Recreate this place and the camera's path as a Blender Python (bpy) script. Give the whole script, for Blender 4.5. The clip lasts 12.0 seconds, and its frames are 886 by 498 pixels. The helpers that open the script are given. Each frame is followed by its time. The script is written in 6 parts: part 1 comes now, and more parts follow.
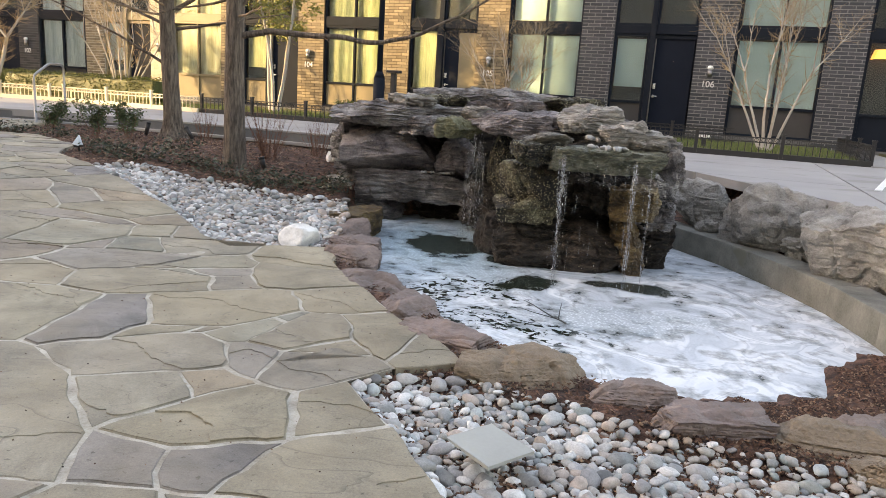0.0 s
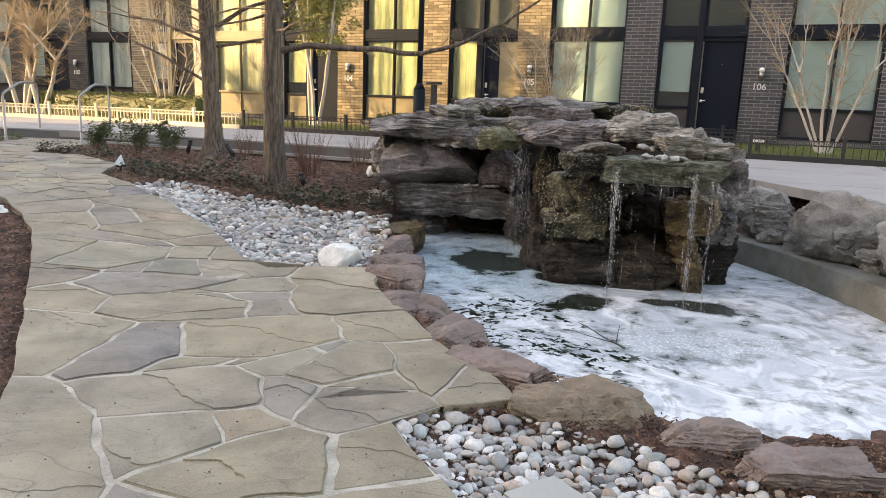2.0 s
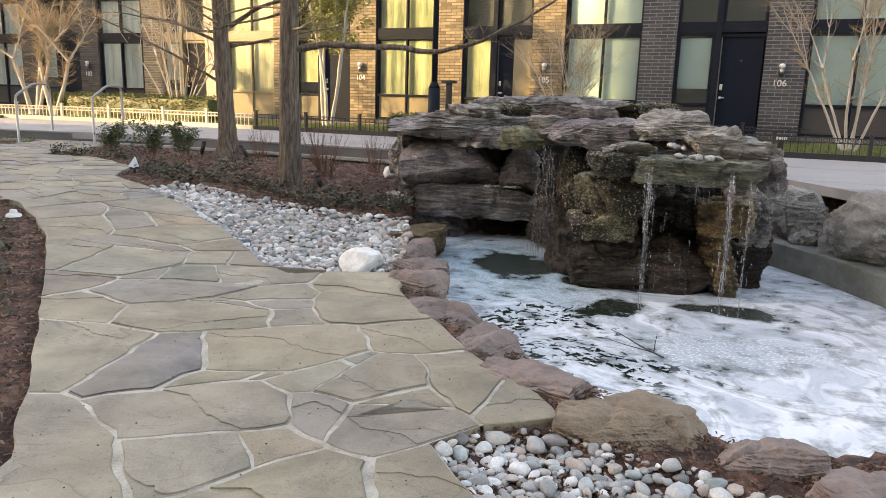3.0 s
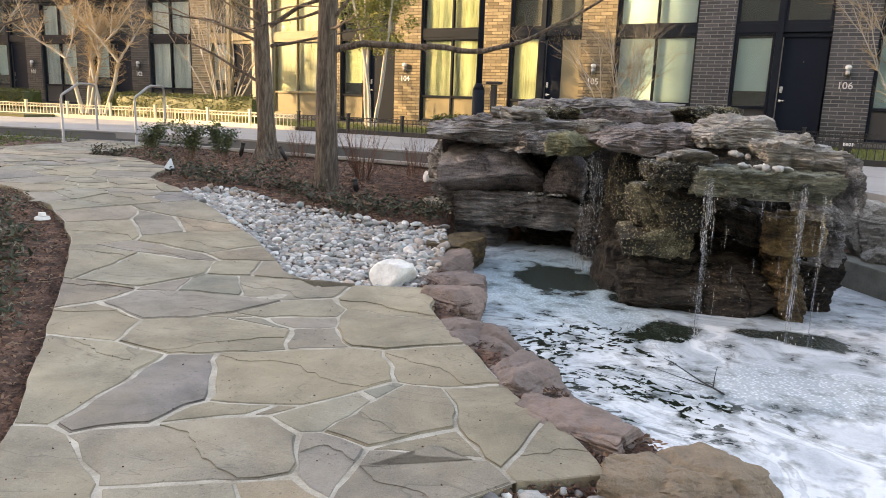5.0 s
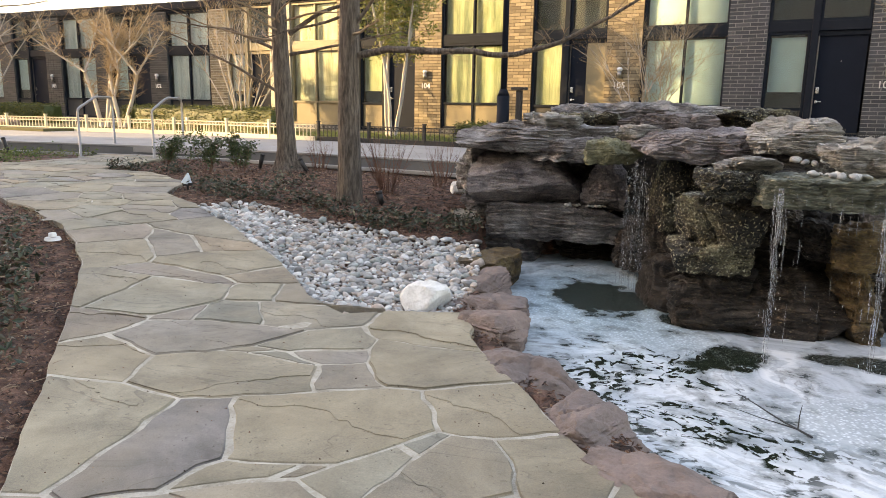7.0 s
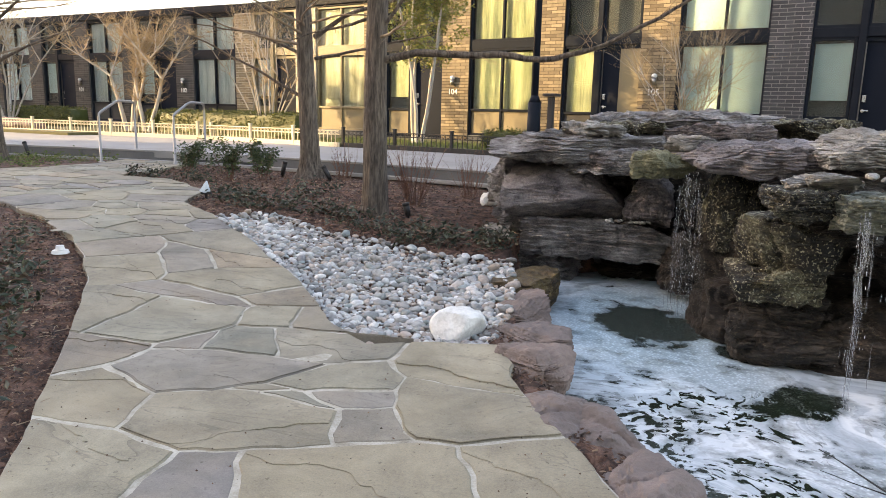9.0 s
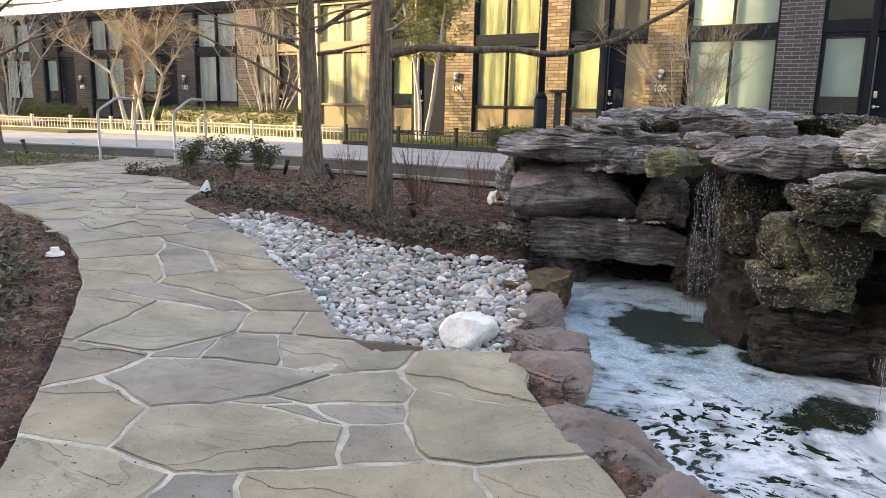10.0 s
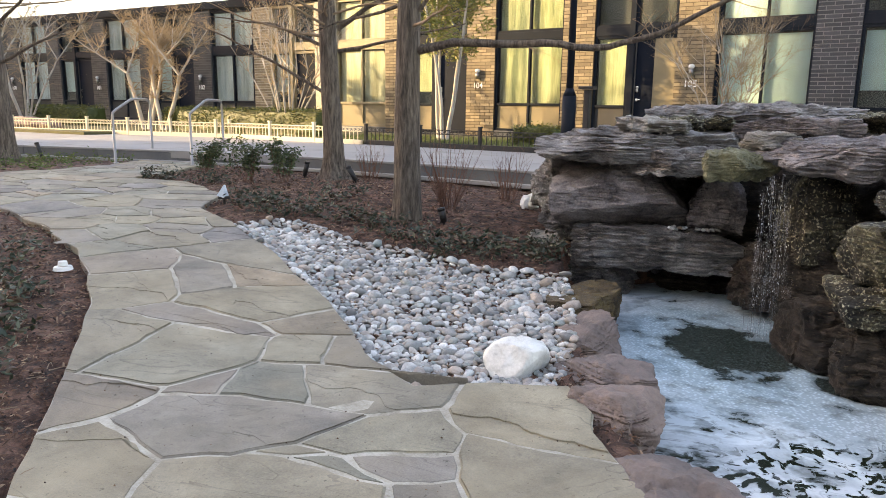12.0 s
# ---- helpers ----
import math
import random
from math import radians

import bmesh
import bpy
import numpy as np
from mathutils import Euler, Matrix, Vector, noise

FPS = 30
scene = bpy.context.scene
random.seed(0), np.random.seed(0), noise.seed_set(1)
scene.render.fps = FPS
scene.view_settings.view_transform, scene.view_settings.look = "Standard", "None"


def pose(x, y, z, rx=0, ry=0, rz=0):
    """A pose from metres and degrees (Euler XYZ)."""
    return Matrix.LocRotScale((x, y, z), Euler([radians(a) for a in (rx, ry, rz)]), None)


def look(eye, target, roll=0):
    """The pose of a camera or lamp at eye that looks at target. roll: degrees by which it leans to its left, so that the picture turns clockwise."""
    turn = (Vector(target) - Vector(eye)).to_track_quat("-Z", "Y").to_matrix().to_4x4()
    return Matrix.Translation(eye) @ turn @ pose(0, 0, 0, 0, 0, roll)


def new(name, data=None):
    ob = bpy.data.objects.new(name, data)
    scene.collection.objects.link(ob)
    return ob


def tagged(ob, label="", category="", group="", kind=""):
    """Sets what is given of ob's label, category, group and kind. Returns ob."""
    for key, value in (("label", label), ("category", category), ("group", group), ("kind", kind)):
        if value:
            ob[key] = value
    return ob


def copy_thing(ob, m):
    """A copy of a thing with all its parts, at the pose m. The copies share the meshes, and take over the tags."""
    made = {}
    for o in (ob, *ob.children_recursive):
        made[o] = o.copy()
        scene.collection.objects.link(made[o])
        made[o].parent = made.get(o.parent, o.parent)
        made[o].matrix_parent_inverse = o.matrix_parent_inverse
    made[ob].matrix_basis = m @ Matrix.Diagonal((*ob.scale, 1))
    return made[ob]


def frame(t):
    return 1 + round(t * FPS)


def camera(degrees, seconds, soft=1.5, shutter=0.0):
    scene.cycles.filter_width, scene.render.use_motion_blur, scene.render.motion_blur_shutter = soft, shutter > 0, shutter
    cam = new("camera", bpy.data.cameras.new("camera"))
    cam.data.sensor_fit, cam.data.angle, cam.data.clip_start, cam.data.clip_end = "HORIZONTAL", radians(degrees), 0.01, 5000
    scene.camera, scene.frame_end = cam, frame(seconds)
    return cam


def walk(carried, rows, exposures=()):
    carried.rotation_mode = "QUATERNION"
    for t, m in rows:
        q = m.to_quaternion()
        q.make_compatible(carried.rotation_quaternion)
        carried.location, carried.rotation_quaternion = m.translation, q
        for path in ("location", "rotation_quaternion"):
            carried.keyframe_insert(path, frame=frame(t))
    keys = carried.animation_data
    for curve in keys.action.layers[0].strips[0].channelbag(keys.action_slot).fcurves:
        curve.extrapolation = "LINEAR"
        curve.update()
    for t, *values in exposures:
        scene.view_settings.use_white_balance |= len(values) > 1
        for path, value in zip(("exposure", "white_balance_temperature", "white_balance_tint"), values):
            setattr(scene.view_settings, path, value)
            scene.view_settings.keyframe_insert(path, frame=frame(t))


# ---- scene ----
cam = camera(64.2, 12.0, soft=0.6)
PATH = [
    (0, (0.276, 0.273, 1.263), (0.11, 2.221, 0.841), 3.6),
    (0.5, (0.259, 0.345, 1.259), (0.065, 2.29, 0.836), 3.2),
    (1, (0.23, 0.432, 1.267), (0.002, 2.374, 0.847), 2.9),
    (1.5, (0.221, 0.508, 1.271), (-0.038, 2.449, 0.863), 2.5),
    (2, (0.208, 0.56, 1.268), (-0.076, 2.499, 0.868), 2.1),
    (2.5, (0.142, 0.634, 1.268), (-0.157, 2.571, 0.871), 1.9),
    (3, (0.061, 0.729, 1.267), (-0.25, 2.663, 0.863), 1.7),
    (5, (0.043, 1.128, 1.281), (-0.391, 3.038, 0.876), 2.0),
    (5.5, (0.027, 1.209, 1.275), (-0.434, 3.114, 0.877), 1.8),
    (6, (-0.04, 1.299, 1.289), (-0.511, 3.203, 0.895), 1.4),
    (6.5, (-0.144, 1.42, 1.285), (-0.619, 3.323, 0.893), 1.0),
    (7, (-0.176, 1.527, 1.28), (-0.663, 3.427, 0.893), 1.0),
    (9, (-0.367, 1.959, 1.295), (-0.917, 3.845, 0.922), 1.4),
    (9.5, (-0.439, 2.035, 1.287), (-0.988, 3.921, 0.91), 1.3),
    (10, (-0.471, 2.14, 1.289), (-1.026, 4.023, 0.908), 1.3),
    (10.5, (-0.492, 2.272, 1.296), (-1.061, 4.151, 0.914), 1.3),
    (11, (-0.528, 2.369, 1.299), (-1.111, 4.243, 0.915), 1.2),
    (11.5, (-0.638, 2.467, 1.304), (-1.23, 4.337, 0.917), 1.0),
    (12, (-0.748, 2.536, 1.306), (-1.346, 4.405, 0.917), 0.8),
]
walk(cam, [(t, look(eye, target, roll)) for t, eye, target, roll in PATH], [(0, 2.65, 9750, 22), (7.2, 2.65, 9800, 22), (9, 2.65, 9100, 22), (12, 2.65, 8800, 22)])

# ---- world, sun, exposure ----
# street frame: u runs along the terrace of houses, v from its face towards the garden
TURN = radians(-16)
ALONG = Vector((math.cos(TURN), math.sin(TURN), 0))
OUT = Vector((math.sin(TURN), -math.cos(TURN), 0))
ORIGIN = Vector((4.5, 18.1, 0))


# past this point the terrace turns a little towards the garden
BEND_AT, BEND = -18.7, radians(5)


def bent(u, at=BEND_AT, by=BEND):
    return Matrix.Translation(ORIGIN + ALONG * at) @ Matrix.Rotation(TURN + by, 4, "Z") @ Matrix.Translation((u - at, 0, 0)) if u < at else Matrix.Translation(ORIGIN + ALONG * u) @ Matrix.Rotation(TURN, 4, "Z")


def street_pose(u, v, z):
    return bent(u) @ Matrix.Translation((0, -v, z))


def st(u, v, z=0.0):
    return street_pose(u, v, z).translation


SUN_SIDE, SUN_UP = radians(55), radians(15)
to_sun = (-ALONG * math.sin(SUN_SIDE) + OUT * math.cos(SUN_SIDE)) * math.cos(SUN_UP) + Vector((0, 0, math.sin(SUN_UP)))
world = bpy.data.worlds.new("sky")
scene.world = world
world.use_nodes = True
wn = world.node_tree.nodes
sky = wn.new("ShaderNodeTexSky")
sky.sky_type, sky.sun_disc, sky.sun_elevation, sky.sun_rotation = "NISHITA", False, SUN_UP, math.atan2(to_sun.x, to_sun.y)
world.node_tree.links.new(sky.outputs[0], wn["Background"].inputs[0])
wn["Background"].inputs[1].default_value = 0.15
sun = new("sun", bpy.data.lights.new("sun", "SUN"))
sun.data.energy, sun.data.angle, sun.data.color = 1.75, radians(0.6), (1.0, 0.84, 0.50)
sun.matrix_world = look(to_sun * 60, (0, 0, 0))

# ---- materials ----


def nodes_of(name):
    m = bpy.data.materials.new(name)
    m.use_nodes = True
    nt = m.node_tree
    return m, nt, nt.nodes["Principled BSDF"]


def place_vector(nt, stretch=(1, 1, 1), per_object=True):
    """World position, moved by a random step for each object, then stretched."""
    geo = nt.nodes.new("ShaderNodeNewGeometry")
    add = nt.nodes.new("ShaderNodeVectorMath")
    add.operation = "ADD"
    nt.links.new(geo.outputs["Position"], add.inputs[0])
    if per_object:
        info = nt.nodes.new("ShaderNodeObjectInfo")
        mul = nt.nodes.new("ShaderNodeMath")
        mul.operation, mul.inputs[1].default_value = "MULTIPLY", 37.0
        nt.links.new(info.outputs["Random"], mul.inputs[0])
        nt.links.new(mul.outputs[0], add.inputs[1])
    sc = nt.nodes.new("ShaderNodeVectorMath")
    sc.operation = "MULTIPLY"
    sc.inputs[1].default_value = stretch
    nt.links.new(add.outputs[0], sc.inputs[0])
    return sc.outputs[0]


def noise_node(nt, vec, scale, detail=5.0, rough=0.6, distort=0.0):
    n = nt.nodes.new("ShaderNodeTexNoise")
    n.inputs["Scale"].default_value, n.inputs["Detail"].default_value = scale, detail
    n.inputs["Roughness"].default_value, n.inputs["Distortion"].default_value = rough, distort
    nt.links.new(vec, n.inputs["Vector"])
    return n.outputs["Fac"]


def ramp(nt, fac, stops):
    r = nt.nodes.new("ShaderNodeValToRGB")
    els = r.color_ramp.elements
    while len(els) < len(stops):
        els.new(0.5)
    for e, (p, c) in zip(els, stops):
        e.position, e.color = p, (*c, 1) if len(c) == 3 else c
    nt.links.new(fac, r.inputs[0])
    return r.outputs[0]


def math_node(nt, op, a, b, clamp=False):
    n = nt.nodes.new("ShaderNodeMath")
    n.operation, n.use_clamp = op, clamp
    for s, val in zip(n.inputs, (a, b)):
        if isinstance(val, (int, float)):
            s.default_value = val
        else:
            nt.links.new(val, s)
    return n.outputs[0]


def mix_col(nt, fac, a, b, blend="MIX"):
    n = nt.nodes.new("ShaderNodeMix")
    n.data_type, n.blend_type = "RGBA", blend
    for s, val in ((n.inputs[0], fac), (n.inputs[6], a), (n.inputs[7], b)):
        if isinstance(val, (int, float)):
            s.default_value = val
        elif isinstance(val, tuple):
            s.default_value = (*val, 1)
        else:
            nt.links.new(val, s)
    return n.outputs[2]


def grey(k):
    return (k, k, k)


def surface(name, stops, scale=3.0, fine=40.0, rough=(0.6, 0.9), bump=0.4, depth=0.01, stretch=(1, 1, 1), vary=0.0,
            island=False, metallic=0.0, speck=None, gloss=0.5, per_object=True, strata=0.0):
    """A mottled surface: a colour ramp over coarse and fine noise, lightness varied piece by piece, and relief."""
    m, nt, b = nodes_of(name)
    vec = place_vector(nt, stretch, per_object)
    coarse, small = noise_node(nt, vec, scale), noise_node(nt, vec, fine, 4.0, 0.7)
    fac = math_node(nt, "ADD", math_node(nt, "MULTIPLY", coarse, 0.65), math_node(nt, "MULTIPLY", small, 0.35))
    col = ramp(nt, fac, stops)
    if speck:
        sp = noise_node(nt, vec, speck[0], 2.0, 0.5)
        col = mix_col(nt, ramp(nt, sp, [(speck[1], grey(0)), (min(1, speck[1] + 0.06), grey(1))]), col, speck[2])
    if strata:
        # thin dark partings between the layers of the stone
        sv = nt.nodes.new("ShaderNodeVectorMath")
        sv.operation = "MULTIPLY"
        sv.inputs[1].default_value = (0.7, 0.7, 4.5)
        nt.links.new(vec, sv.inputs[0])
        bands = noise_node(nt, sv.outputs[0], 3.2, 6.0, 0.62, 0.35)
        parting = ramp(nt, bands, [(0.36, grey(0.0)), (0.44, grey(1.0)), (0.5, grey(1.0)), (0.53, grey(0.35)), (0.56, grey(1.0))])
        col = mix_col(nt, strata, col, mix_col(nt, 1.0, col, parting, "MULTIPLY"))
        fac = math_node(nt, "ADD", math_node(nt, "MULTIPLY", fac, 0.6), math_node(nt, "MULTIPLY", parting, 0.4))
    if vary:
        if island:
            src = nt.nodes.new("ShaderNodeNewGeometry").outputs["Random Per Island"]
        else:
            src = nt.nodes.new("ShaderNodeObjectInfo").outputs["Random"]
        hs = nt.nodes.new("ShaderNodeHueSaturation")
        nt.links.new(math_node(nt, "ADD", math_node(nt, "MULTIPLY", src, 2 * vary), 1 - vary), hs.inputs["Value"])
        nt.links.new(col, hs.inputs["Color"])
        col = hs.outputs[0]
    nt.links.new(col, b.inputs["Base Color"])
    nt.links.new(ramp(nt, small, [(0.3, grey(rough[0])), (0.7, grey(rough[1]))]), b.inputs["Roughness"])
    b.inputs["Metallic"].default_value, b.inputs["Specular IOR Level"].default_value = metallic, gloss
    if bump:
        bp = nt.nodes.new("ShaderNodeBump")
        bp.inputs["Strength"].default_value, bp.inputs["Distance"].default_value = bump, depth
        nt.links.new(fac, bp.inputs["Height"])
        nt.links.new(bp.outputs[0], b.inputs["Normal"])
    return m


def by_piece(name, stops, fine=30.0, coarse=4.0, rough=(0.5, 0.8), bump=0.3, depth=0.005, island=False, stretch=(1, 1, 1), contrast=0.5, cleft=0.0):
    """Each piece takes a colour of its own from the ramp, mottled by noise."""
    m, nt, b = nodes_of(name)
    vec = place_vector(nt, stretch)
    if island:
        rnd = nt.nodes.new("ShaderNodeNewGeometry").outputs["Random Per Island"]
    else:
        rnd = nt.nodes.new("ShaderNodeObjectInfo").outputs["Random"]
    n1, n2 = noise_node(nt, vec, coarse, 6.0, 0.65, 0.4), noise_node(nt, vec, fine, 4.0, 0.7)
    col = ramp(nt, rnd, stops)
    mott = math_node(nt, "ADD", math_node(nt, "MULTIPLY", n1, 0.6), math_node(nt, "MULTIPLY", n2, 0.4))
    col = mix_col(nt, 1.0, col, ramp(nt, mott, [(0.25, grey(1 - contrast)), (0.75, grey(1 + 0.5 * contrast))]), "MULTIPLY")
    height = math_node(nt, "ADD", math_node(nt, "MULTIPLY", n1, 1.0), math_node(nt, "MULTIPLY", n2, 0.25))
    if cleft:
        # split layers: terraces of a stretched noise
        cv = nt.nodes.new("ShaderNodeVectorMath")
        cv.operation = "MULTIPLY"
        cv.inputs[1].default_value = (0.45, 1.6, 1.0)
        nt.links.new(vec, cv.inputs[0])
        lay = noise_node(nt, cv.outputs[0], 1.5, 3.5, 0.5, 0.7)
        steps = math_node(nt, "SNAP", lay, 0.11)
        height = math_node(nt, "ADD", math_node(nt, "MULTIPLY", height, 0.35), math_node(nt, "MULTIPLY", steps, cleft))
        # painted shade: thin dark lips where one layer ends, broken up along their length
        lip = math_node(nt, "MODULO", lay, 0.11)
        lip = ramp(nt, lip, [(0.0, grey(0.0)), (0.002, grey(0.1)), (0.006, grey(1.0))])
        some = ramp(nt, noise_node(nt, vec, 1.3, 2.0, 0.5), [(0.42, grey(0.0)), (0.52, grey(1.0))])
        lip = math_node(nt, "MULTIPLY", math_node(nt, "MULTIPLY", math_node(nt, "SUBTRACT", 1.0, lip), some), 0.45)
        col = mix_col(nt, lip, col, (0.05, 0.045, 0.04))
        stain = noise_node(nt, vec, 0.9, 6.0, 0.7, 0.6)
        col = mix_col(nt, 1.0, col, ramp(nt, stain, [(0.32, grey(0.62)), (0.5, grey(1.0)), (0.7, grey(1.25))]), "MULTIPLY")
        pits = ramp(nt, noise_node(nt, vec, 42.0, 3.0, 0.6), [(0.27, grey(0.45)), (0.36, grey(1.0)), (0.66, grey(1.0)), (0.74, grey(1.25))])
        col = mix_col(nt, 1.0, col, pits, "MULTIPLY")
        warm = noise_node(nt, vec, 2.2, 3.0, 0.5)
        col = mix_col(nt, ramp(nt, warm, [(0.45, grey(0)), (0.75, grey(0.38))]), col, (0.32, 0.255, 0.165))
    nt.links.new(col, b.inputs["Base Color"])
    nt.links.new(ramp(nt, n2, [(0.3, grey(rough[0])), (0.7, grey(rough[1]))]), b.inputs["Roughness"])
    bp = nt.nodes.new("ShaderNodeBump")
    bp.inputs["Strength"].default_value, bp.inputs["Distance"].default_value = bump, depth
    nt.links.new(height, bp.inputs["Height"])
    nt.links.new(bp.outputs[0], b.inputs["Normal"])
    return m


def plain(name, col, rough=0.5, metallic=0.0, gloss=0.5):
    return surface(name, [(0.3, tuple(c * 0.85 for c in col)), (0.7, tuple(min(1, c * 1.12) for c in col))], 2.0, 60.0,
                   (max(0.02, rough - 0.08), min(1, rough + 0.08)), 0.12, 0.003, metallic=metallic, gloss=gloss)


flag_mat = by_piece("flagstone", [(0.0, (0.27, 0.242, 0.192)), (0.2, (0.32, 0.268, 0.188)), (0.4, (0.232, 0.211, 0.203)), (0.6, (0.338, 0.29, 0.208)), (0.75, (0.272, 0.262, 0.214)),
                                  (0.9, (0.36, 0.275, 0.19)), (1.0, (0.215, 0.205, 0.205))], 120, 2.4, (0.55, 0.85), 1.0, 0.035, contrast=0.8, cleft=1.2)
mortar_mat = surface("mortar", [(0.34, (0.22, 0.19, 0.145)), (0.48, (0.37, 0.335, 0.28)), (0.66, (0.54, 0.505, 0.445))], 7, 90, (0.85, 0.95), 0.5, 0.006)
mulch_mat = surface("bark_mulch", [(0.38, (0.014, 0.007, 0.005)), (0.5, (0.085, 0.038, 0.025)), (0.63, (0.24, 0.12, 0.08))], 9, 75, (0.8, 0.98), 1.0, 0.04, speck=(60, 0.66, (0.24, 0.13, 0.08)), per_object=False)
chip_mat = by_piece("bark_chip", [(0.0, (0.018, 0.009, 0.007)), (0.4, (0.085, 0.040, 0.025)), (0.8, (0.19, 0.092, 0.055)), (1.0, (0.36, 0.24, 0.16))], 80, 20, (0.8, 0.95), 0.3, 0.003, island=True)
pebble_stops = [(0.0, (0.13, 0.13, 0.13)), (0.13, (0.50, 0.485, 0.46)), (0.28, (0.24, 0.255, 0.255)), (0.42, (0.74, 0.735, 0.72)), (0.56, (0.30, 0.29, 0.29)), (0.68, (0.50, 0.41, 0.35)),
                (0.8, (0.29, 0.345, 0.34)), (0.92, (0.84, 0.83, 0.82)), (1.0, (0.36, 0.28, 0.22))]
pebble_mat = by_piece("pebble", pebble_stops, 150, 22, (0.5, 0.8), 0.35, 0.004, contrast=0.65)
pebbles_mat = by_piece("pebbles", pebble_stops, 150, 22, (0.5, 0.8), 0.35, 0.004, island=True, contrast=0.65)
white_rock_mat = surface("white_quartz", [(0.34, (0.46, 0.45, 0.42)), (0.6, (0.78, 0.77, 0.74))], 6, 60, (0.6, 0.8), 0.4, 0.012)
slate_mat = surface("dark_slate", [(0.33, (0.014, 0.012, 0.012)), (0.43, (0.115, 0.100, 0.096)), (0.54, (0.31, 0.285, 0.275)), (0.66, (0.60, 0.57, 0.55))], 3.4, 64, (0.5, 0.85), 1.0, 0.06,
                    stretch=(1, 1, 1.6), vary=0.25, strata=0.28, speck=(7, 0.72, (0.16, 0.145, 0.11)))
weir_mat = surface("green_grey_slate", [(0.32, (0.03, 0.032, 0.022)), (0.48, (0.12, 0.125, 0.085)), (0.62, (0.25, 0.25, 0.19)), (0.72, (0.38, 0.37, 0.32))], 4.0, 46, (0.4, 0.8), 1.0, 0.05, stretch=(1, 1, 3.0), strata=0.5)
# wet stone, darkened further to paint in the shade of hollows and recesses
wet_shade_mat = surface("wet_shaded_slate", [(0.36, (0.006, 0.005, 0.004)), (0.52, (0.045, 0.034, 0.027)), (0.75, (0.155, 0.12, 0.093))], 4.0, 50, (0.3, 0.65), 1.0, 0.05,
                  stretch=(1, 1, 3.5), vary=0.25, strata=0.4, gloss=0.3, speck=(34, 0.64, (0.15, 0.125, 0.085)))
bright_moss_mat = surface("bright_mossy_stone", [(0.35, (0.05, 0.046, 0.03)), (0.5, (0.15, 0.14, 0.075)), (0.65, (0.30, 0.28, 0.18))], 7.0, 55, (0.5, 0.9), 1.0, 0.04)
moss_mat = surface("mossy_rock", [(0.40, (0.010, 0.009, 0.007)), (0.50, (0.045, 0.037, 0.026)), (0.56, (0.115, 0.10, 0.058)), (0.62, (0.24, 0.225, 0.145)), (0.70, (0.46, 0.44, 0.35))], 3.6, 62, (0.5, 0.9), 1.0, 0.05, vary=0.15, strata=0.25, speck=(55, 0.58, (0.36, 0.34, 0.24)))
purple_rock_mat = surface("purple_brown_rock", [(0.36, (0.028, 0.023, 0.023)), (0.49, (0.17, 0.144, 0.142)), (0.63, (0.37, 0.325, 0.315))], 2.6, 64, (0.6, 0.9), 1.0, 0.04, vary=0.12, strata=0.12, speck=(14, 0.74, (0.36, 0.34, 0.31)))
pale_slate_mat = surface("pale_slate", [(0.3, (0.14, 0.125, 0.115)), (0.48, (0.33, 0.305, 0.275)), (0.70, (0.56, 0.53, 0.48))], 4.0, 50, (0.6, 0.9), 1.0, 0.04, stretch=(1, 1, 4), vary=0.15, strata=0.6)
rust_mat = surface("rusty_rock", [(0.36, (0.03, 0.02, 0.012)), (0.5, (0.125, 0.08, 0.036)), (0.66, (0.27, 0.19, 0.08))], 6, 60, (0.4, 0.8), 1.0, 0.04, stretch=(1, 1, 2), vary=0.15)
edge_mat = by_piece("pond_edge_stone", [(0.0, (0.25, 0.182, 0.155)), (0.35, (0.205, 0.16, 0.148)), (0.7, (0.305, 0.215, 0.18)), (1.0, (0.235, 0.182, 0.16))], 60, 5, (0.55, 0.85), 1.0, 0.03, contrast=0.7)
tan_edge_mat = by_piece("tan_edge_stone", [(0.0, (0.31, 0.225, 0.15)), (1.0, (0.27, 0.205, 0.15))], 70, 6, (0.55, 0.85), 1.0, 0.05, contrast=0.7)
lime_mat = surface("grey_boulder", [(0.32, (0.10, 0.093, 0.083)), (0.5, (0.27, 0.257, 0.235)), (0.68, (0.43, 0.41, 0.38))], 4, 52, (0.75, 0.95), 1.0, 0.05, vary=0.1)
concrete_mat = surface("concrete", [(0.32, (0.10, 0.097, 0.082)), (0.66, (0.27, 0.262, 0.228))], 3.5, 60, (0.75, 0.95), 0.3, 0.008, speck=(3.0, 0.62, (0.16, 0.15, 0.115)))
road_mat = surface("road_concrete", [(0.3, (0.24, 0.23, 0.23)), (0.7, (0.33, 0.32, 0.315))], 0.8, 90, (0.8, 0.95), 0.2, 0.004, speck=(1.1, 0.62, (0.23, 0.22, 0.21)))
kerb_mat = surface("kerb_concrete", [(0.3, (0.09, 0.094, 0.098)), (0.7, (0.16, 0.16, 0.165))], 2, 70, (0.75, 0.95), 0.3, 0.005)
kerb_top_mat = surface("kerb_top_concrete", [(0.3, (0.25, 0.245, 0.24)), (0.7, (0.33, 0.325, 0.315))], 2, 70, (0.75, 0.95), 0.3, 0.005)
dark_brick_mat = by_piece("charcoal_brick", [(0.0, (0.027, 0.032, 0.042)), (0.5, (0.046, 0.052, 0.064)), (1.0, (0.078, 0.082, 0.094))], 70, 9, (0.5, 0.8), 0.4, 0.005, island=True, contrast=0.4)
